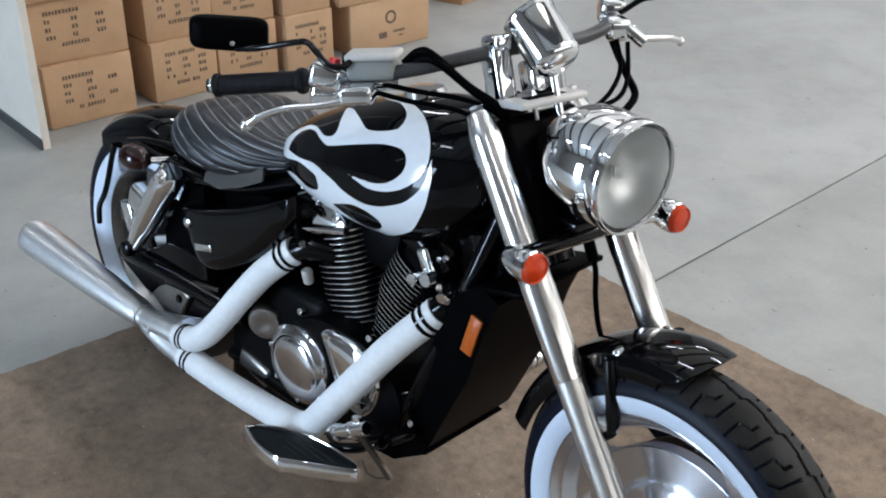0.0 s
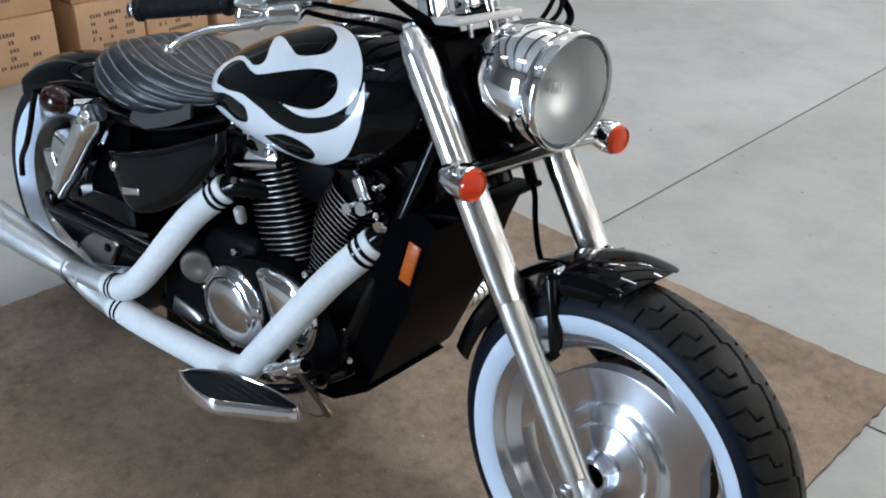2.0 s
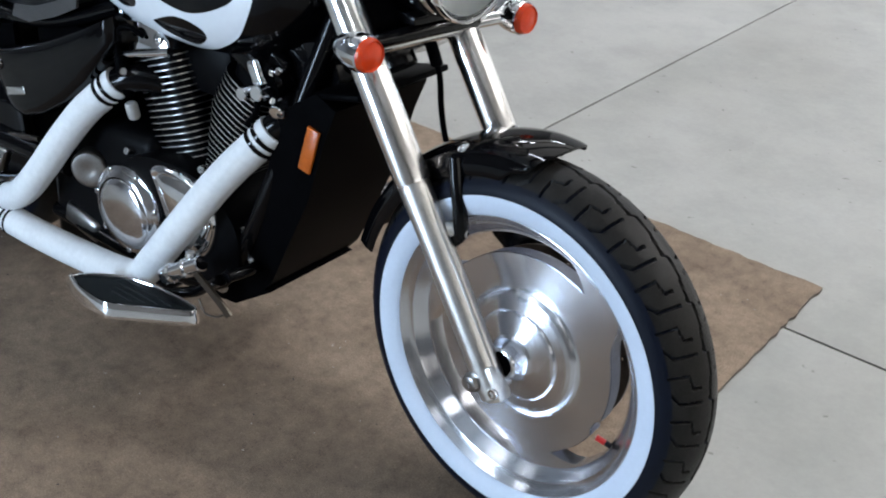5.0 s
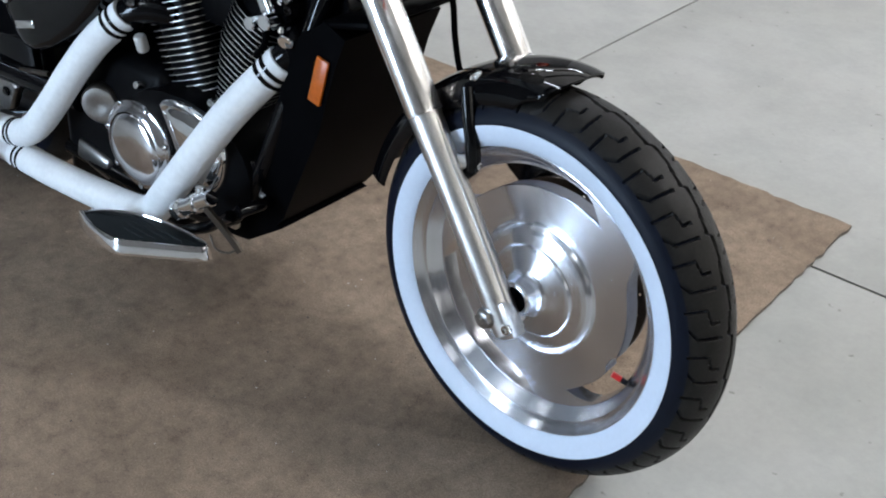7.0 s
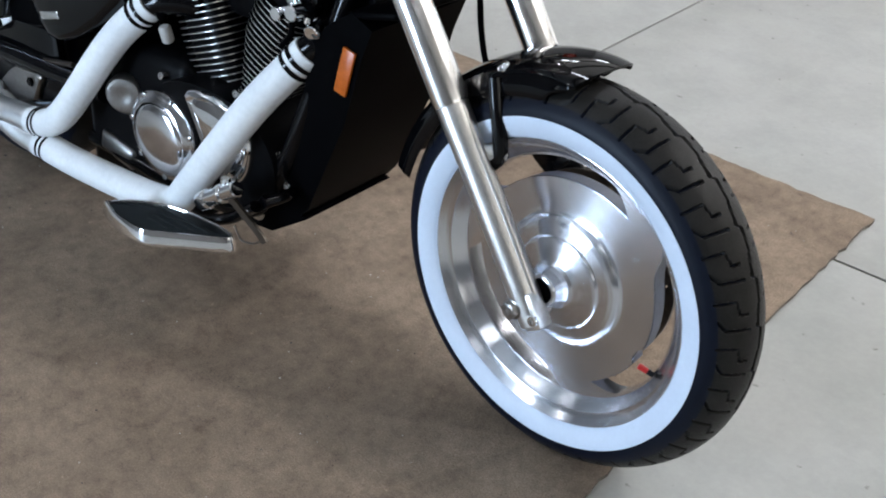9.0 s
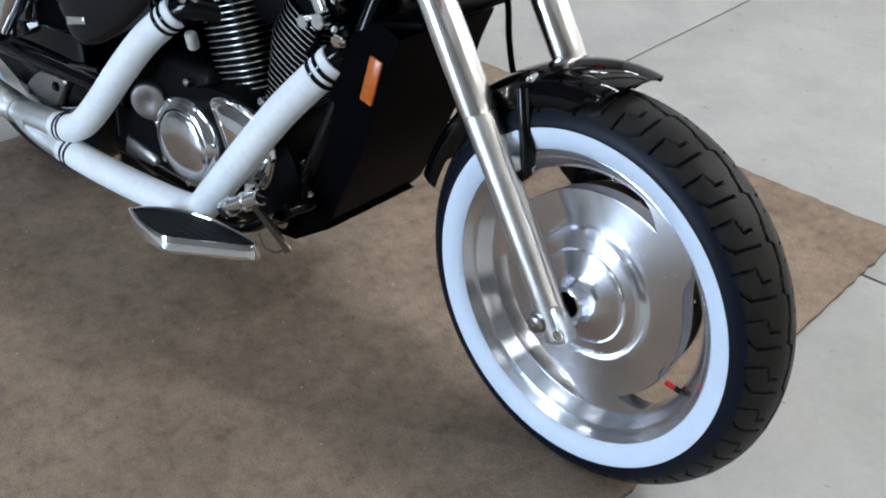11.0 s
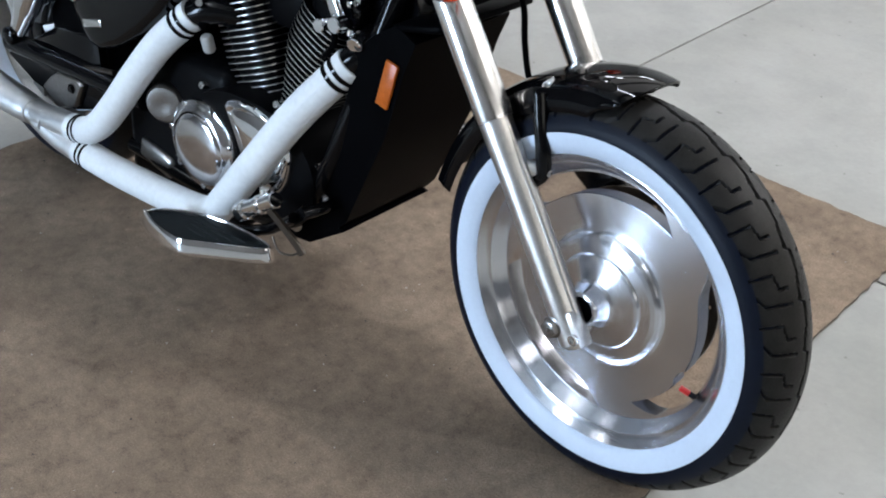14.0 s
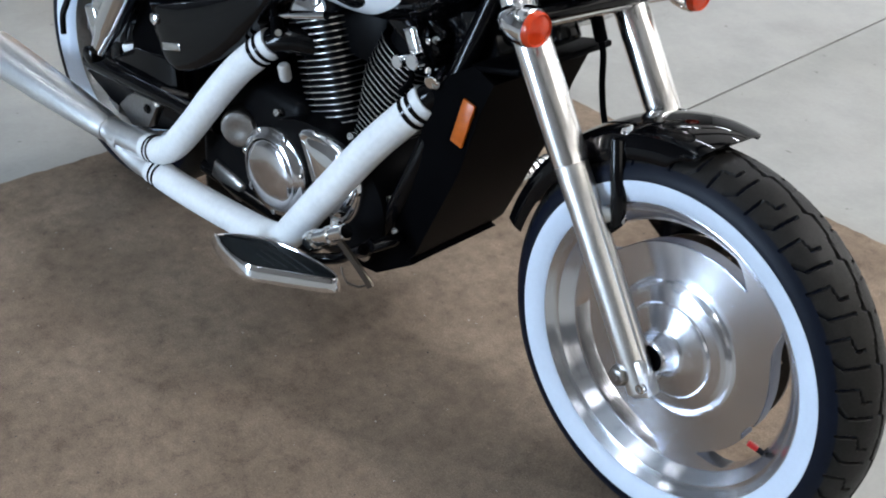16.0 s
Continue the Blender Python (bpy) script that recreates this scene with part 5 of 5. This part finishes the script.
# clutch cover and the covers round it
CL = Vector((-0.884, -0.150, 0.308))
clutch_cover = part("clutch_cover", revolve(CL, (0, -1, 0), [(-0.02, 0.0925), (0.003, 0.0930), (0.007, 0.0915), (0.0085, 0.0880), (0.0105, 0.0850), (0.0165, 0.0780), (0.0185, 0.0730), (0.0188, 0.0718), (0.0180, 0.0710)], 72), cover_metal, bike, "round chrome clutch cover", BODY)
part("cover_face", revolve(CL + Vector((0.002, 0, -0.003)), (0, -1, 0), [(0.0180, 0.0712), (0.0198, 0.0700), (0.0235, 0.059), (0.0272, 0.038), (0.0285, 0.018), (0.0290, 0.0)], 64), cover_metal, clutch_cover, "polished cover face", BODY)
for k in range(7):
    a = 2 * math.pi * (k + 0.3) / 7
    part("cover_bolt", revolve(CL + Vector((0.0862 * math.cos(a), -0.0092, 0.0862 * math.sin(a))), (0, -1, 0), [(0, 0.0062), (0.0030, 0.0062), (0.0036, 0.0052), (0.0036, 0.0030), (0.0010, 0.0026), (0.0010, 0)], 14), satin_chrome, clutch_cover, "", BODY)
C2 = [(-0.815, 0.418), (-0.800, 0.430), (-0.750, 0.436), (-0.699, 0.427), (-0.658, 0.402), (-0.642, 0.362), (-0.652, 0.310), (-0.676, 0.276), (-0.705, 0.268), (-0.745, 0.285), (-0.772, 0.330), (-0.795, 0.380)]
c2_mid = Vector((-0.722, 0, 0.355))
c2_ring = [(p.x, p.z) for p in spline([(x, 0, z) for x, z in C2 + C2[:1]], 4)[:-1]]
part("right_crankcase_cover", loft([[Vector((c2_mid.x + (x - c2_mid.x) * k, y, c2_mid.z + (z - c2_mid.z) * k)) for x, z in c2_ring] for y, k in ((-0.110, 1.0), (-0.148, 1.0), (-0.156, 0.965), (-0.159, 0.88), (-0.156, 0.82), (-0.158, 0.78), (-0.163, 0.55), (-0.164, 0.01))]), chrome, bike, "chrome crankcase cover", BODY, 50)
part("oil_sump", block((0.36, 0.18, 0.21), pose(-0.98, -0.045, 0.235), 0.03, 3), engine_dark, bike, "", BODY)
part("water_pump_cover", revolve((-1.028, -0.118, 0.347), (0.45, -0.9, 0), [(0, 0.042), (0.022, 0.041), (0.028, 0.036), (0.030, 0.020), (0.028, 0.012), (0.028, 0)], 40), steel_rim, bike, "domed chrome cover", BODY)
part("starter_cover", block((0.105, 0.05, 0.050), pose(-1.055, -0.12, 0.214, 0, 14, 0), 0.010, 3), steel_rim, bike, "", BODY)
part("lower_cover", block((0.10, 0.04, 0.07), pose(-0.675, -0.120, 0.245, 0, 20, 0), 0.016, 3), satin_chrome, bike, "", BODY)
part("carburettor_fitting", joined(block((0.030, 0.04, 0.075), pose(-0.562, -0.105, 0.655, 0, -28, 0), 0.008, 3), rod((-0.575, -0.12, 0.632), (-0.575, -0.150, 0.632), 0.012), rod((-0.545, -0.12, 0.640), (-0.545, -0.145, 0.640), 0.014), rod((-0.515, -0.11, 0.622), (-0.505, -0.138, 0.615), 0.012)), chrome, bike, "chrome thermostat fitting", BODY)
part("air_box", block((0.16, 0.12, 0.13), pose(-0.77, 0, 0.62), 0.02), engine_dark, bike, "", BODY)

# ---------- exhaust ----------
REAR_PIPE = [(-0.930, -0.122, 0.556), (-0.962, -0.134, 0.525), (-1.009, -0.150, 0.476), (-1.064, -0.166, 0.405), (-1.118, -0.180, 0.330), (-1.165, -0.187, 0.275), (-1.205, -0.190, 0.244), (-1.240, -0.191, 0.231), (-1.271, -0.192, 0.228)]
FRONT_PIPE = [(-0.532, -0.112, 0.570), (-0.610, -0.155, 0.470), (-0.690, -0.185, 0.355), (-0.755, -0.198, 0.265), (-0.800, -0.200, 0.213), (-0.858, -0.200, 0.194), (-0.990, -0.198, 0.184), (-1.130, -0.195, 0.178), (-1.250, -0.193, 0.180)]


def pipe(points, r, name, label):
    path = spline(points, 10)
    n = len(path)
    ob = part(name, tube(path, lambda s: r * (1.0 + 0.004 * math.sin(s * 260)), 28, 1, False), pipe_white, bike, label, BODY)
    total = [0.0]
    for a, b in zip(path, path[1:]):
        total.append(total[-1] + (b - a).length)

    def at(dist):
        for i in range(n - 1):
            if total[i + 1] >= dist:
                f = (dist - total[i]) / (total[i + 1] - total[i])
                return path[i].lerp(path[i + 1], f), (path[i + 1] - path[i]).normalized()
        return path[-1], (path[-1] - path[-2]).normalized()

    for dist in (0.022, 0.039, total[-1] - 0.036, total[-1] - 0.022):
        p, d = at(dist)
        w = 1.0 if dist < 0.1 else 0.7
        part("pipe_slot", revolve(p, d, [(-0.0042 * w, r - 0.002), (-0.0042 * w, r + 0.0013), (0.0042 * w, r + 0.0013), (0.0042 * w, r - 0.002)], 28), black_metal, ob, "dark vent slot", BODY)
    return ob


pipe(REAR_PIPE, 0.0305, "rear_exhaust_pipe", "white wrapped rear exhaust pipe")
pipe(FRONT_PIPE, 0.0310, "front_exhaust_pipe", "white wrapped front exhaust pipe")
for pts in ([(-0.932, -0.121, 0.554), (-0.905, -0.112, 0.566), (-0.872, -0.096, 0.570), (-0.840, -0.075, 0.564)], [(-0.534, -0.112, 0.568), (-0.516, -0.100, 0.588), (-0.514, -0.082, 0.602), (-0.535, -0.060, 0.606)]):
    elbow = part("exhaust_flange", tube(pts, lambda s: 0.0275, 24), black_metal, bike, "black exhaust port elbow", BODY)
    mid = Vector(pts[1])
    part("flange_stud", joined(rod(mid + Vector((0.010, -0.020, 0.018)), mid + Vector((0.020, -0.034, 0.026)), 0.007), rod(mid + Vector((-0.012, -0.012, 0.026)), mid + Vector((-0.010, -0.024, 0.040)), 0.006)), chrome, elbow, "", BODY)
M0, M1 = Vector((-1.36, -0.192, 0.212)), Vector((-1.945, -0.196, 0.248))
muffler = part("muffler", revolve(M0, M1 - M0, [(-0.02, 0), (-0.02, 0.026), (0.02, 0.0285), (0.055, 0.0290), (0.075, 0.0330), (0.09, 0.0345), (0.25, 0.0420), (0.45, 0.0500), (0.555, 0.0530), (0.572, 0.0525), (0.580, 0.048), (0.581, 0.034), (0.555, 0.032), (0.554, 0)], 56), muffler_metal, bike, "satin silver tapered muffler", BODY)
part("pipe_joint", tube([(-1.240, -0.193, 0.180), (-1.300, -0.193, 0.183), (-1.345, -0.193, 0.192), (-1.395, -0.192, 0.208)], lambda s: 0.0292, 24), muffler_metal, muffler, "", BODY)
part("pipe_joint", tube([(-1.255, -0.192, 0.2275), (-1.32, -0.193, 0.2245), (-1.40, -0.192, 0.216)], lambda s: 0.0288, 24), muffler_metal, muffler, "", BODY)
for s in (0.0, 0.06):
    p = M0 + (M1 - M0).normalized() * s
    part("muffler_clamp", revolve(p, M1 - M0, [(-0.004, 0.0300), (-0.003, 0.0318), (0.003, 0.0318), (0.004, 0.0300)], 32), muffler_metal, muffler, "", BODY)

# ---------- footboard and pedals ----------
FB = [(-0.882, -0.312), (-0.860, -0.280), (-0.832, -0.256), (-0.795, -0.236), (-0.745, -0.222), (-0.690, -0.215), (-0.640, -0.214), (-0.612, -0.220), (-0.605, -0.236), (-0.618, -0.252), (-0.660, -0.280), (-0.705, -0.309), (-0.735, -0.328), (-0.760, -0.334), (-0.800, -0.334), (-0.845, -0.326)]
fb_out = [(p.x, p.y) for p in spline([(*q, 0) for q in FB + FB[:1]], 5)[:-1]]
mid_fb = (sum(p[0] for p in fb_out) / len(fb_out), sum(p[1] for p in fb_out) / len(fb_out))
scaled = lambda k: [(mid_fb[0] + (x - mid_fb[0]) * k, mid_fb[1] + (y - mid_fb[1]) * k) for x, y in fb_out]
board_m = pose(mid_fb[0], mid_fb[1], 0.218, 3, 2, 0) @ pose(-mid_fb[0], -mid_fb[1], 0)


def inset(d):
    """The footboard's outline drawn in by d metres."""
    out, n = [], len(fb_out)
    for i, (x, y) in enumerate(fb_out):
        along = Vector(fb_out[(i + 1) % n]) - Vector(fb_out[i - 1])
        across = Vector((along.y, -along.x)).normalized()
        out.append((x + across.x * d, y + across.y * d))
    return out


board = part("footboard", loft([[board_m @ Vector((x, y, z)) for x, y in inset(d)] for d, z in ((0.012, -0.024), (0.002, -0.0235), (0.0, -0.021), (0.0015, -0.012), (0.004, -0.004), (0.0060, 0.004), (0.0080, 0.0068), (0.0100, 0.0066), (0.0120, 0.003))]), chrome, bike, "chrome footboard with a black rubber pad", BODY)
part("footboard_pad", loft([[board_m @ Vector((x, y, z)) for x, y in inset(d)] for d, z in ((0.0112, 0.002), (0.0116, 0.0045), (0.0140, 0.0056))]), board_rubber, board, "black rubber pad", BODY)
for k in range(4):
    y = -0.252 - 0.013 * k
    part("pad_rib", tube([board_m @ Vector((-0.785 + 0.005 * k, y, 0.0060)), board_m @ Vector((-0.73, y, 0.0062)), board_m @ Vector((-0.655 - 0.021 * k, y, 0.0060))], 0.0016, 6, 3), board_rubber, board, "", BODY)
peg = part("foot_peg", revolve((-0.684, -0.235, 0.270), (0.84, 0.0, 0.54), [(0.004, 0), (0.004, 0.010), (0, 0.012), (0, 0.0165), (0.003, 0.019), (0.022, 0.019), (0.026, 0.0155), (0.060, 0.0155), (0.063, 0.0185), (0.072, 0.0185), (0.075, 0.0150), (0.112, 0.0150), (0.114, 0.013), (0.114, 0)], 28), chrome, bike, "chrome foot peg mount", BODY)
part("peg_bolt", rod((-0.622, -0.230, 0.318), (-0.624, -0.228, 0.338), 0.0095), chrome, peg, "", BODY)
part("board_bracket", joined(tube([(-0.58, -0.20, 0.285), (-0.62, -0.19, 0.255), (-0.66, -0.19, 0.225), (-0.72, -0.21, 0.205)], 0.011, 12), tube([(-0.56, -0.20, 0.30), (-0.55, -0.15, 0.30), (-0.56, -0.11, 0.29)], 0.012, 12)), black_metal, bike, "", BODY)
part("brake_pedal", loft([[Vector((x + dx, y, z + dx * 0.8)) for dx, y in ((-0.006, -0.232), (0.006, -0.232), (0.006, -0.238), (-0.006, -0.238))] for x, z in ((-0.616, 0.310), (-0.594, 0.299), (-0.573, 0.286), (-0.548, 0.270), (-0.528, 0.256), (-0.520, 0.248))]), steel_dark, bike, "flat steel brake lever strip", BODY)
part("return_wire", tube([(-0.600, -0.233, 0.252), (-0.591, -0.235, 0.239), (-0.580, -0.235, 0.229), (-0.552, -0.235, 0.234), (-0.532, -0.235, 0.247)], 0.0022, 8), steel_dark, bike, "thin bent return wire", BODY)
part("left_foot_peg", joined(rod((-0.530, 0.14, 0.335), (-0.524, 0.30, 0.342), 0.019), *[revolve((-0.5265, 0.160 + 0.02 * k, 0.339), (0, 1, 0), [(0, 0.019), (0.002, 0.022), (0.008, 0.022), (0.010, 0.019)], 20) for k in range(7)]), satin_chrome, bike, "ribbed left foot peg", BODY)
part("side_stand", tube([(-0.78, 0.15, 0.22), (-0.80, 0.24, 0.12), (-0.82, 0.33, 0.033)], 0.012, 12), black_metal, bike, "black side stand", BODY)

part("neck_gusset", loft([[Vector((-0.49 + (x + 0.49) * k, y, 0.65 + (z - 0.65) * k)) for x, z in ((-0.560, 0.715), (-0.457, 0.745), (-0.422, 0.670), (-0.415, 0.600), (-0.506, 0.570), (-0.575, 0.545), (-0.590, 0.600))] for y, k in ((-0.062, 0.90), (-0.052, 1.0), (0.052, 1.0), (0.062, 0.90))]), black_metal, bike, "black steering neck", BODY, 40)

# ---------- radiator shroud ----------
RADP = [(-0.512, 0.598), (-0.470, 0.640), (-0.405, 0.668), (-0.362, 0.648), (-0.384, 0.590), (-0.437, 0.468), (-0.521, 0.272), (-0.540, 0.250), (-0.585, 0.236), (-0.600, 0.300), (-0.545, 0.430)]
shroud = part("radiator_shroud", loft([[Vector((x + (0.02 if abs(y) > 0.11 and x > -0.42 else 0) * -1, y, z)) for x, z in RADP] for y in (-0.126, -0.118, 0.118, 0.126)]), black_plastic, bike, "black radiator shroud", BODY, 30)
part("shroud_top_lip", block((0.10, 0.25, 0.012), pose(-0.385, 0, 0.672, 0, -12, 0), 0.004), black_plastic, shroud, "", BODY)
part("side_reflector", block((0.027, 0.006, 0.084), pose(-0.434, -0.130, 0.566, 0, 14, 0), 0.002), amber_matte, bike, "amber side reflector", BODY)
part("skid_pan", loft([[Vector((x, y, z)) for x, z in ((-0.53, 0.245), (-0.62, 0.185), (-0.80, 0.165), (-0.80, 0.21), (-0.60, 0.26))] for y in (-0.12, 0.12)]), black_plastic, bike, "black belly pan", BODY, 30)

# ---------- rear ----------
RA = Vector((-1.545, 0, 0.326))
v, f, side_groove_faces = tyre_mesh(RA, 0.3265, 0.085, 1.95, False, 160)
rear_wheel = part("rear_wheel", revolve(RA, (0, 1, 0), [(-0.070, 0.206), (-0.073, 0.200), (-0.066, 0.194), (-0.05, 0.186), (-0.045, 0.182), (0.03, 0.180)], 80), steel_rim, bike, "aluminium rear wheel with whitewall tyre", BODY)
part("hub_disc", revolve(RA, (0, 1, 0), [(0.021, 0.181), (0.0, 0.12), (-0.06, 0.09), (-0.085, 0.03), (-0.085, 0)], 64), black_metal, rear_wheel, "dark hub disc", BODY)
part("tyre", (v, f), tyre_rubber, rear_wheel, "black tyre", BODY, second=tyre_side_groove_shade, second_faces=side_groove_faces)
part("whitewall", revolve(RA, (0, 1, 0), [(-0.066, 0.206), (-0.078, 0.216), (-0.0845, 0.235), (-0.0868, 0.262), (-0.085, 0.264)], 96), whitewall_mat, rear_wheel, "white band of the tyre", BODY)
for k in range(5):
    t = 2 * math.pi * (k + 0.35) / 5
    along, across = Vector((math.cos(t), 0, math.sin(t))), Vector((-math.sin(t), 0, math.cos(t)))
    ring = lambda r, w, y0, y1: [RA + along * r + across * w * u + Vector((0, y, 0)) for u, y in ((-1, y1), (-0.8, y0), (0.8, y0), (1, y1), (0.8, y1 + 0.012), (-0.8, y1 + 0.012))]
    part("spoke", loft([ring(0.040, 0.030, -0.088, -0.070), ring(0.085, 0.024, -0.074, -0.052), ring(0.140, 0.022, -0.060, -0.038), ring(0.186, 0.030, -0.052, -0.030)]), steel_rim, rear_wheel, "cast spoke", BODY, 50)
lower_guard = part("lower_guard", loft([[Vector((-1.42 + (x + 1.42) * k, y, 0.32 + (z - 0.32) * k)) for x, z in ((-1.600, 0.290), (-1.377, 0.414), (-1.240, 0.425), (-1.225, 0.262), (-1.340, 0.226), (-1.500, 0.245))] for y, k in ((-0.112, 0.96), (-0.116, 1.0), (-0.134, 1.0), (-0.139, 0.95))]), black_metal, bike, "black guard below the swing arm", BODY, 40)
stay = part("brake_stay", loft([[Vector((-1.36 + (x + 1.36) * k, y, 0.27 + (z - 0.27) * k)) for x, z in ((-1.438, 0.262), (-1.405, 0.292), (-1.372, 0.313), (-1.300, 0.318), (-1.282, 0.308), (-1.318, 0.247), (-1.386, 0.226))] for y, k in ((-0.136, 0.97), (-0.140, 1.0), (-0.152, 1.0), (-0.156, 0.94))]), steel_rim, bike, "grey metal brake stay plate", BODY, 40)
for p in ((-1.318, -0.154, 0.292),):
    part("stay_bolt", revolve(p, (0, -1, 0), [(0, 0.011), (0.006, 0.011), (0.009, 0.008), (0.009, 0)], 6), black_metal, stay, "", BODY)
part("brake_rod", tube([(-1.36, -0.150, 0.330), (-1.27, -0.148, 0.352), (-1.17, -0.146, 0.370)], 0.006, 10), steel_dark, bike, "thin steel brake rod", BODY)
part("rear_caliper", joined(block((0.09, 0.05, 0.07), pose(-1.53, -0.10, 0.46, 0, 20, 0), 0.012, 3), block((0.05, 0.03, 0.09), pose(-1.585, -0.105, 0.405, 0, -20, 0), 0.01, 3)), satin_chrome, bike, "silver rear brake caliper", BODY)
rear_fender = part("rear_fender", fender_shell(RA, 0.348, 52.0, 128.0, 0.094, lambda f: 0.030 + 0.02 * math.sin(f * 3.1), tip=2.0, round_edge=0.055), black_paint, bike, "gloss black rear fender", BODY)
part("fender_brace", tube([(-1.34, -0.112, 0.655), (-1.47, -0.116, 0.640), (-1.56, -0.118, 0.615)], 0.010, 14), black_metal, rear_fender, "black fender strut", BODY)
part("mud_strut", tube([(-1.655, -0.100, 0.575), (-1.669, -0.105, 0.528), (-1.682, -0.107, 0.485), (-1.705, -0.108, 0.431), (-1.738, -0.108, 0.380), (-1.748, -0.106, 0.330)], 0.0075, 12), black_metal, rear_fender, "black fender strut", BODY)
rs = Vector((-1.420, -0.185, 0.628))
rear_signal = part("rear_turn_signal", revolve(rs, (-1, -0.1, 0), [(-0.040, 0), (-0.034, 0.014), (-0.020, 0.0255), (0.0, 0.0310), (0.022, 0.0310), (0.026, 0.029)], 36), dark_red, bike, "dark glossy rear turn signal", BODY)
part("signal_lens", revolve(rs, (-1, -0.1, 0), [(0.022, 0.0290), (0.034, 0.026), (0.042, 0.015), (0.044, 0)], 32), dark_red, rear_signal, "dark red lens", BODY)
part("signal_stalk", rod((-1.40, -0.175, 0.625), (-1.37, -0.11, 0.625), 0.008), chrome, rear_signal, "", BODY)
for side in (-1, 1):
    s0, s1 = Vector((-1.310, 0.170 * side, 0.618)), Vector((-1.488, 0.170 * side, 0.372))
    shock = part("rear_shock", revolve(s0, s1 - s0, [(-0.012, 0), (-0.012, 0.024), (-0.002, 0.032), (0.03, 0.0345), (0.06, 0.0350), (0.075, 0.0335), (0.20, 0.0320), (0.215, 0.029), (0.26, 0.022), (0.29, 0.018), (0.30, 0)], 36), chrome, bike, "chrome covered rear shock absorber", BODY)
    part("shock_bolt", revolve(s0 + Vector((0, 0.02 * side, 0)), (0, side, 0), [(0, 0.017), (0.012, 0.016), (0.018, 0.010), (0.018, 0)], 20), chrome, shock, "", BODY)
    part("shock_eye", revolve(s1 + Vector((0, 0.012 * side, 0)), (0, side, 0), [(-0.02, 0.02), (0.012, 0.02), (0.016, 0.014), (0.016, 0)], 20), black_metal, shock, "", BODY)

SC = [(-1.298, 0.538), (-1.225, 0.560), (-1.155, 0.583), (-1.090, 0.606), (-0.979, 0.656), (-0.905, 0.693), (-0.900, 0.650), (-0.930, 0.607), (-0.980, 0.546), (-1.048, 0.487), (-1.130, 0.437), (-1.200, 0.412), (-1.240, 0.416), (-1.262, 0.440), (-1.285, 0.482)]
for side in (-1, 1):
    cover = part("side_cover", loft([[Vector((-1.09 + (x + 1.09) * k, y * side, 0.55 + (z - 0.55) * k)) for x, z in SC] for y, k in ((0.09, 0.97), (0.132, 1.0), (0.141, 0.996), (0.148, 0.985), (0.1535, 0.965), (0.157, 0.94), (0.1595, 0.90), (0.162, 0.80), (0.164, 0.60), (0.165, 0.25))]), black_paint, bike, "gloss black side cover", BODY, 60)
    if side < 0:
        part("cover_screw", revolve((-1.262, -0.162, 0.515), (0, -1, 0), [(0, 0.013), (0.005, 0.012), (0.008, 0.006), (0.008, 0)], 20), chrome, cover, "chrome screw", BODY)
        part("cover_badge", block((0.062, 0.004, 0.017), pose(-1.205, -0.164, 0.472, 0, -14, 0), 0.002), satin_chrome, cover, "small chrome badge", BODY)
part("inner_guard", loft([[Vector((x, y, z)) for x, z in ((-1.24, 0.60), (-1.31, 0.585), (-1.40, 0.44), (-1.40, 0.36), (-1.24, 0.34))] for y in (-0.132, -0.118)]), black_plastic, bike, "black inner guard", BODY, 30)
under_panel = surface("under_seat_plastic", (0.045, 0.041, 0.038), 0.4, 0.0, 0.25, 30, 0.1, 300)
part("under_seat_panel", loft([[Vector((x, y + 0.25 * (z - 0.62), z)) for x, z in ((-1.235, 0.618), (-1.232, 0.652), (-1.150, 0.676), (-1.050, 0.700), (-1.045, 0.672), (-1.110, 0.640), (-1.180, 0.616))] for y in (-0.134, -0.128)]), under_panel, bike, "dark grey panel below the saddle", BODY, 30)
part("battery_box", block((0.28, 0.17, 0.18), pose(-1.10, 0, 0.53), 0.02), black_plastic, bike, "", BODY)
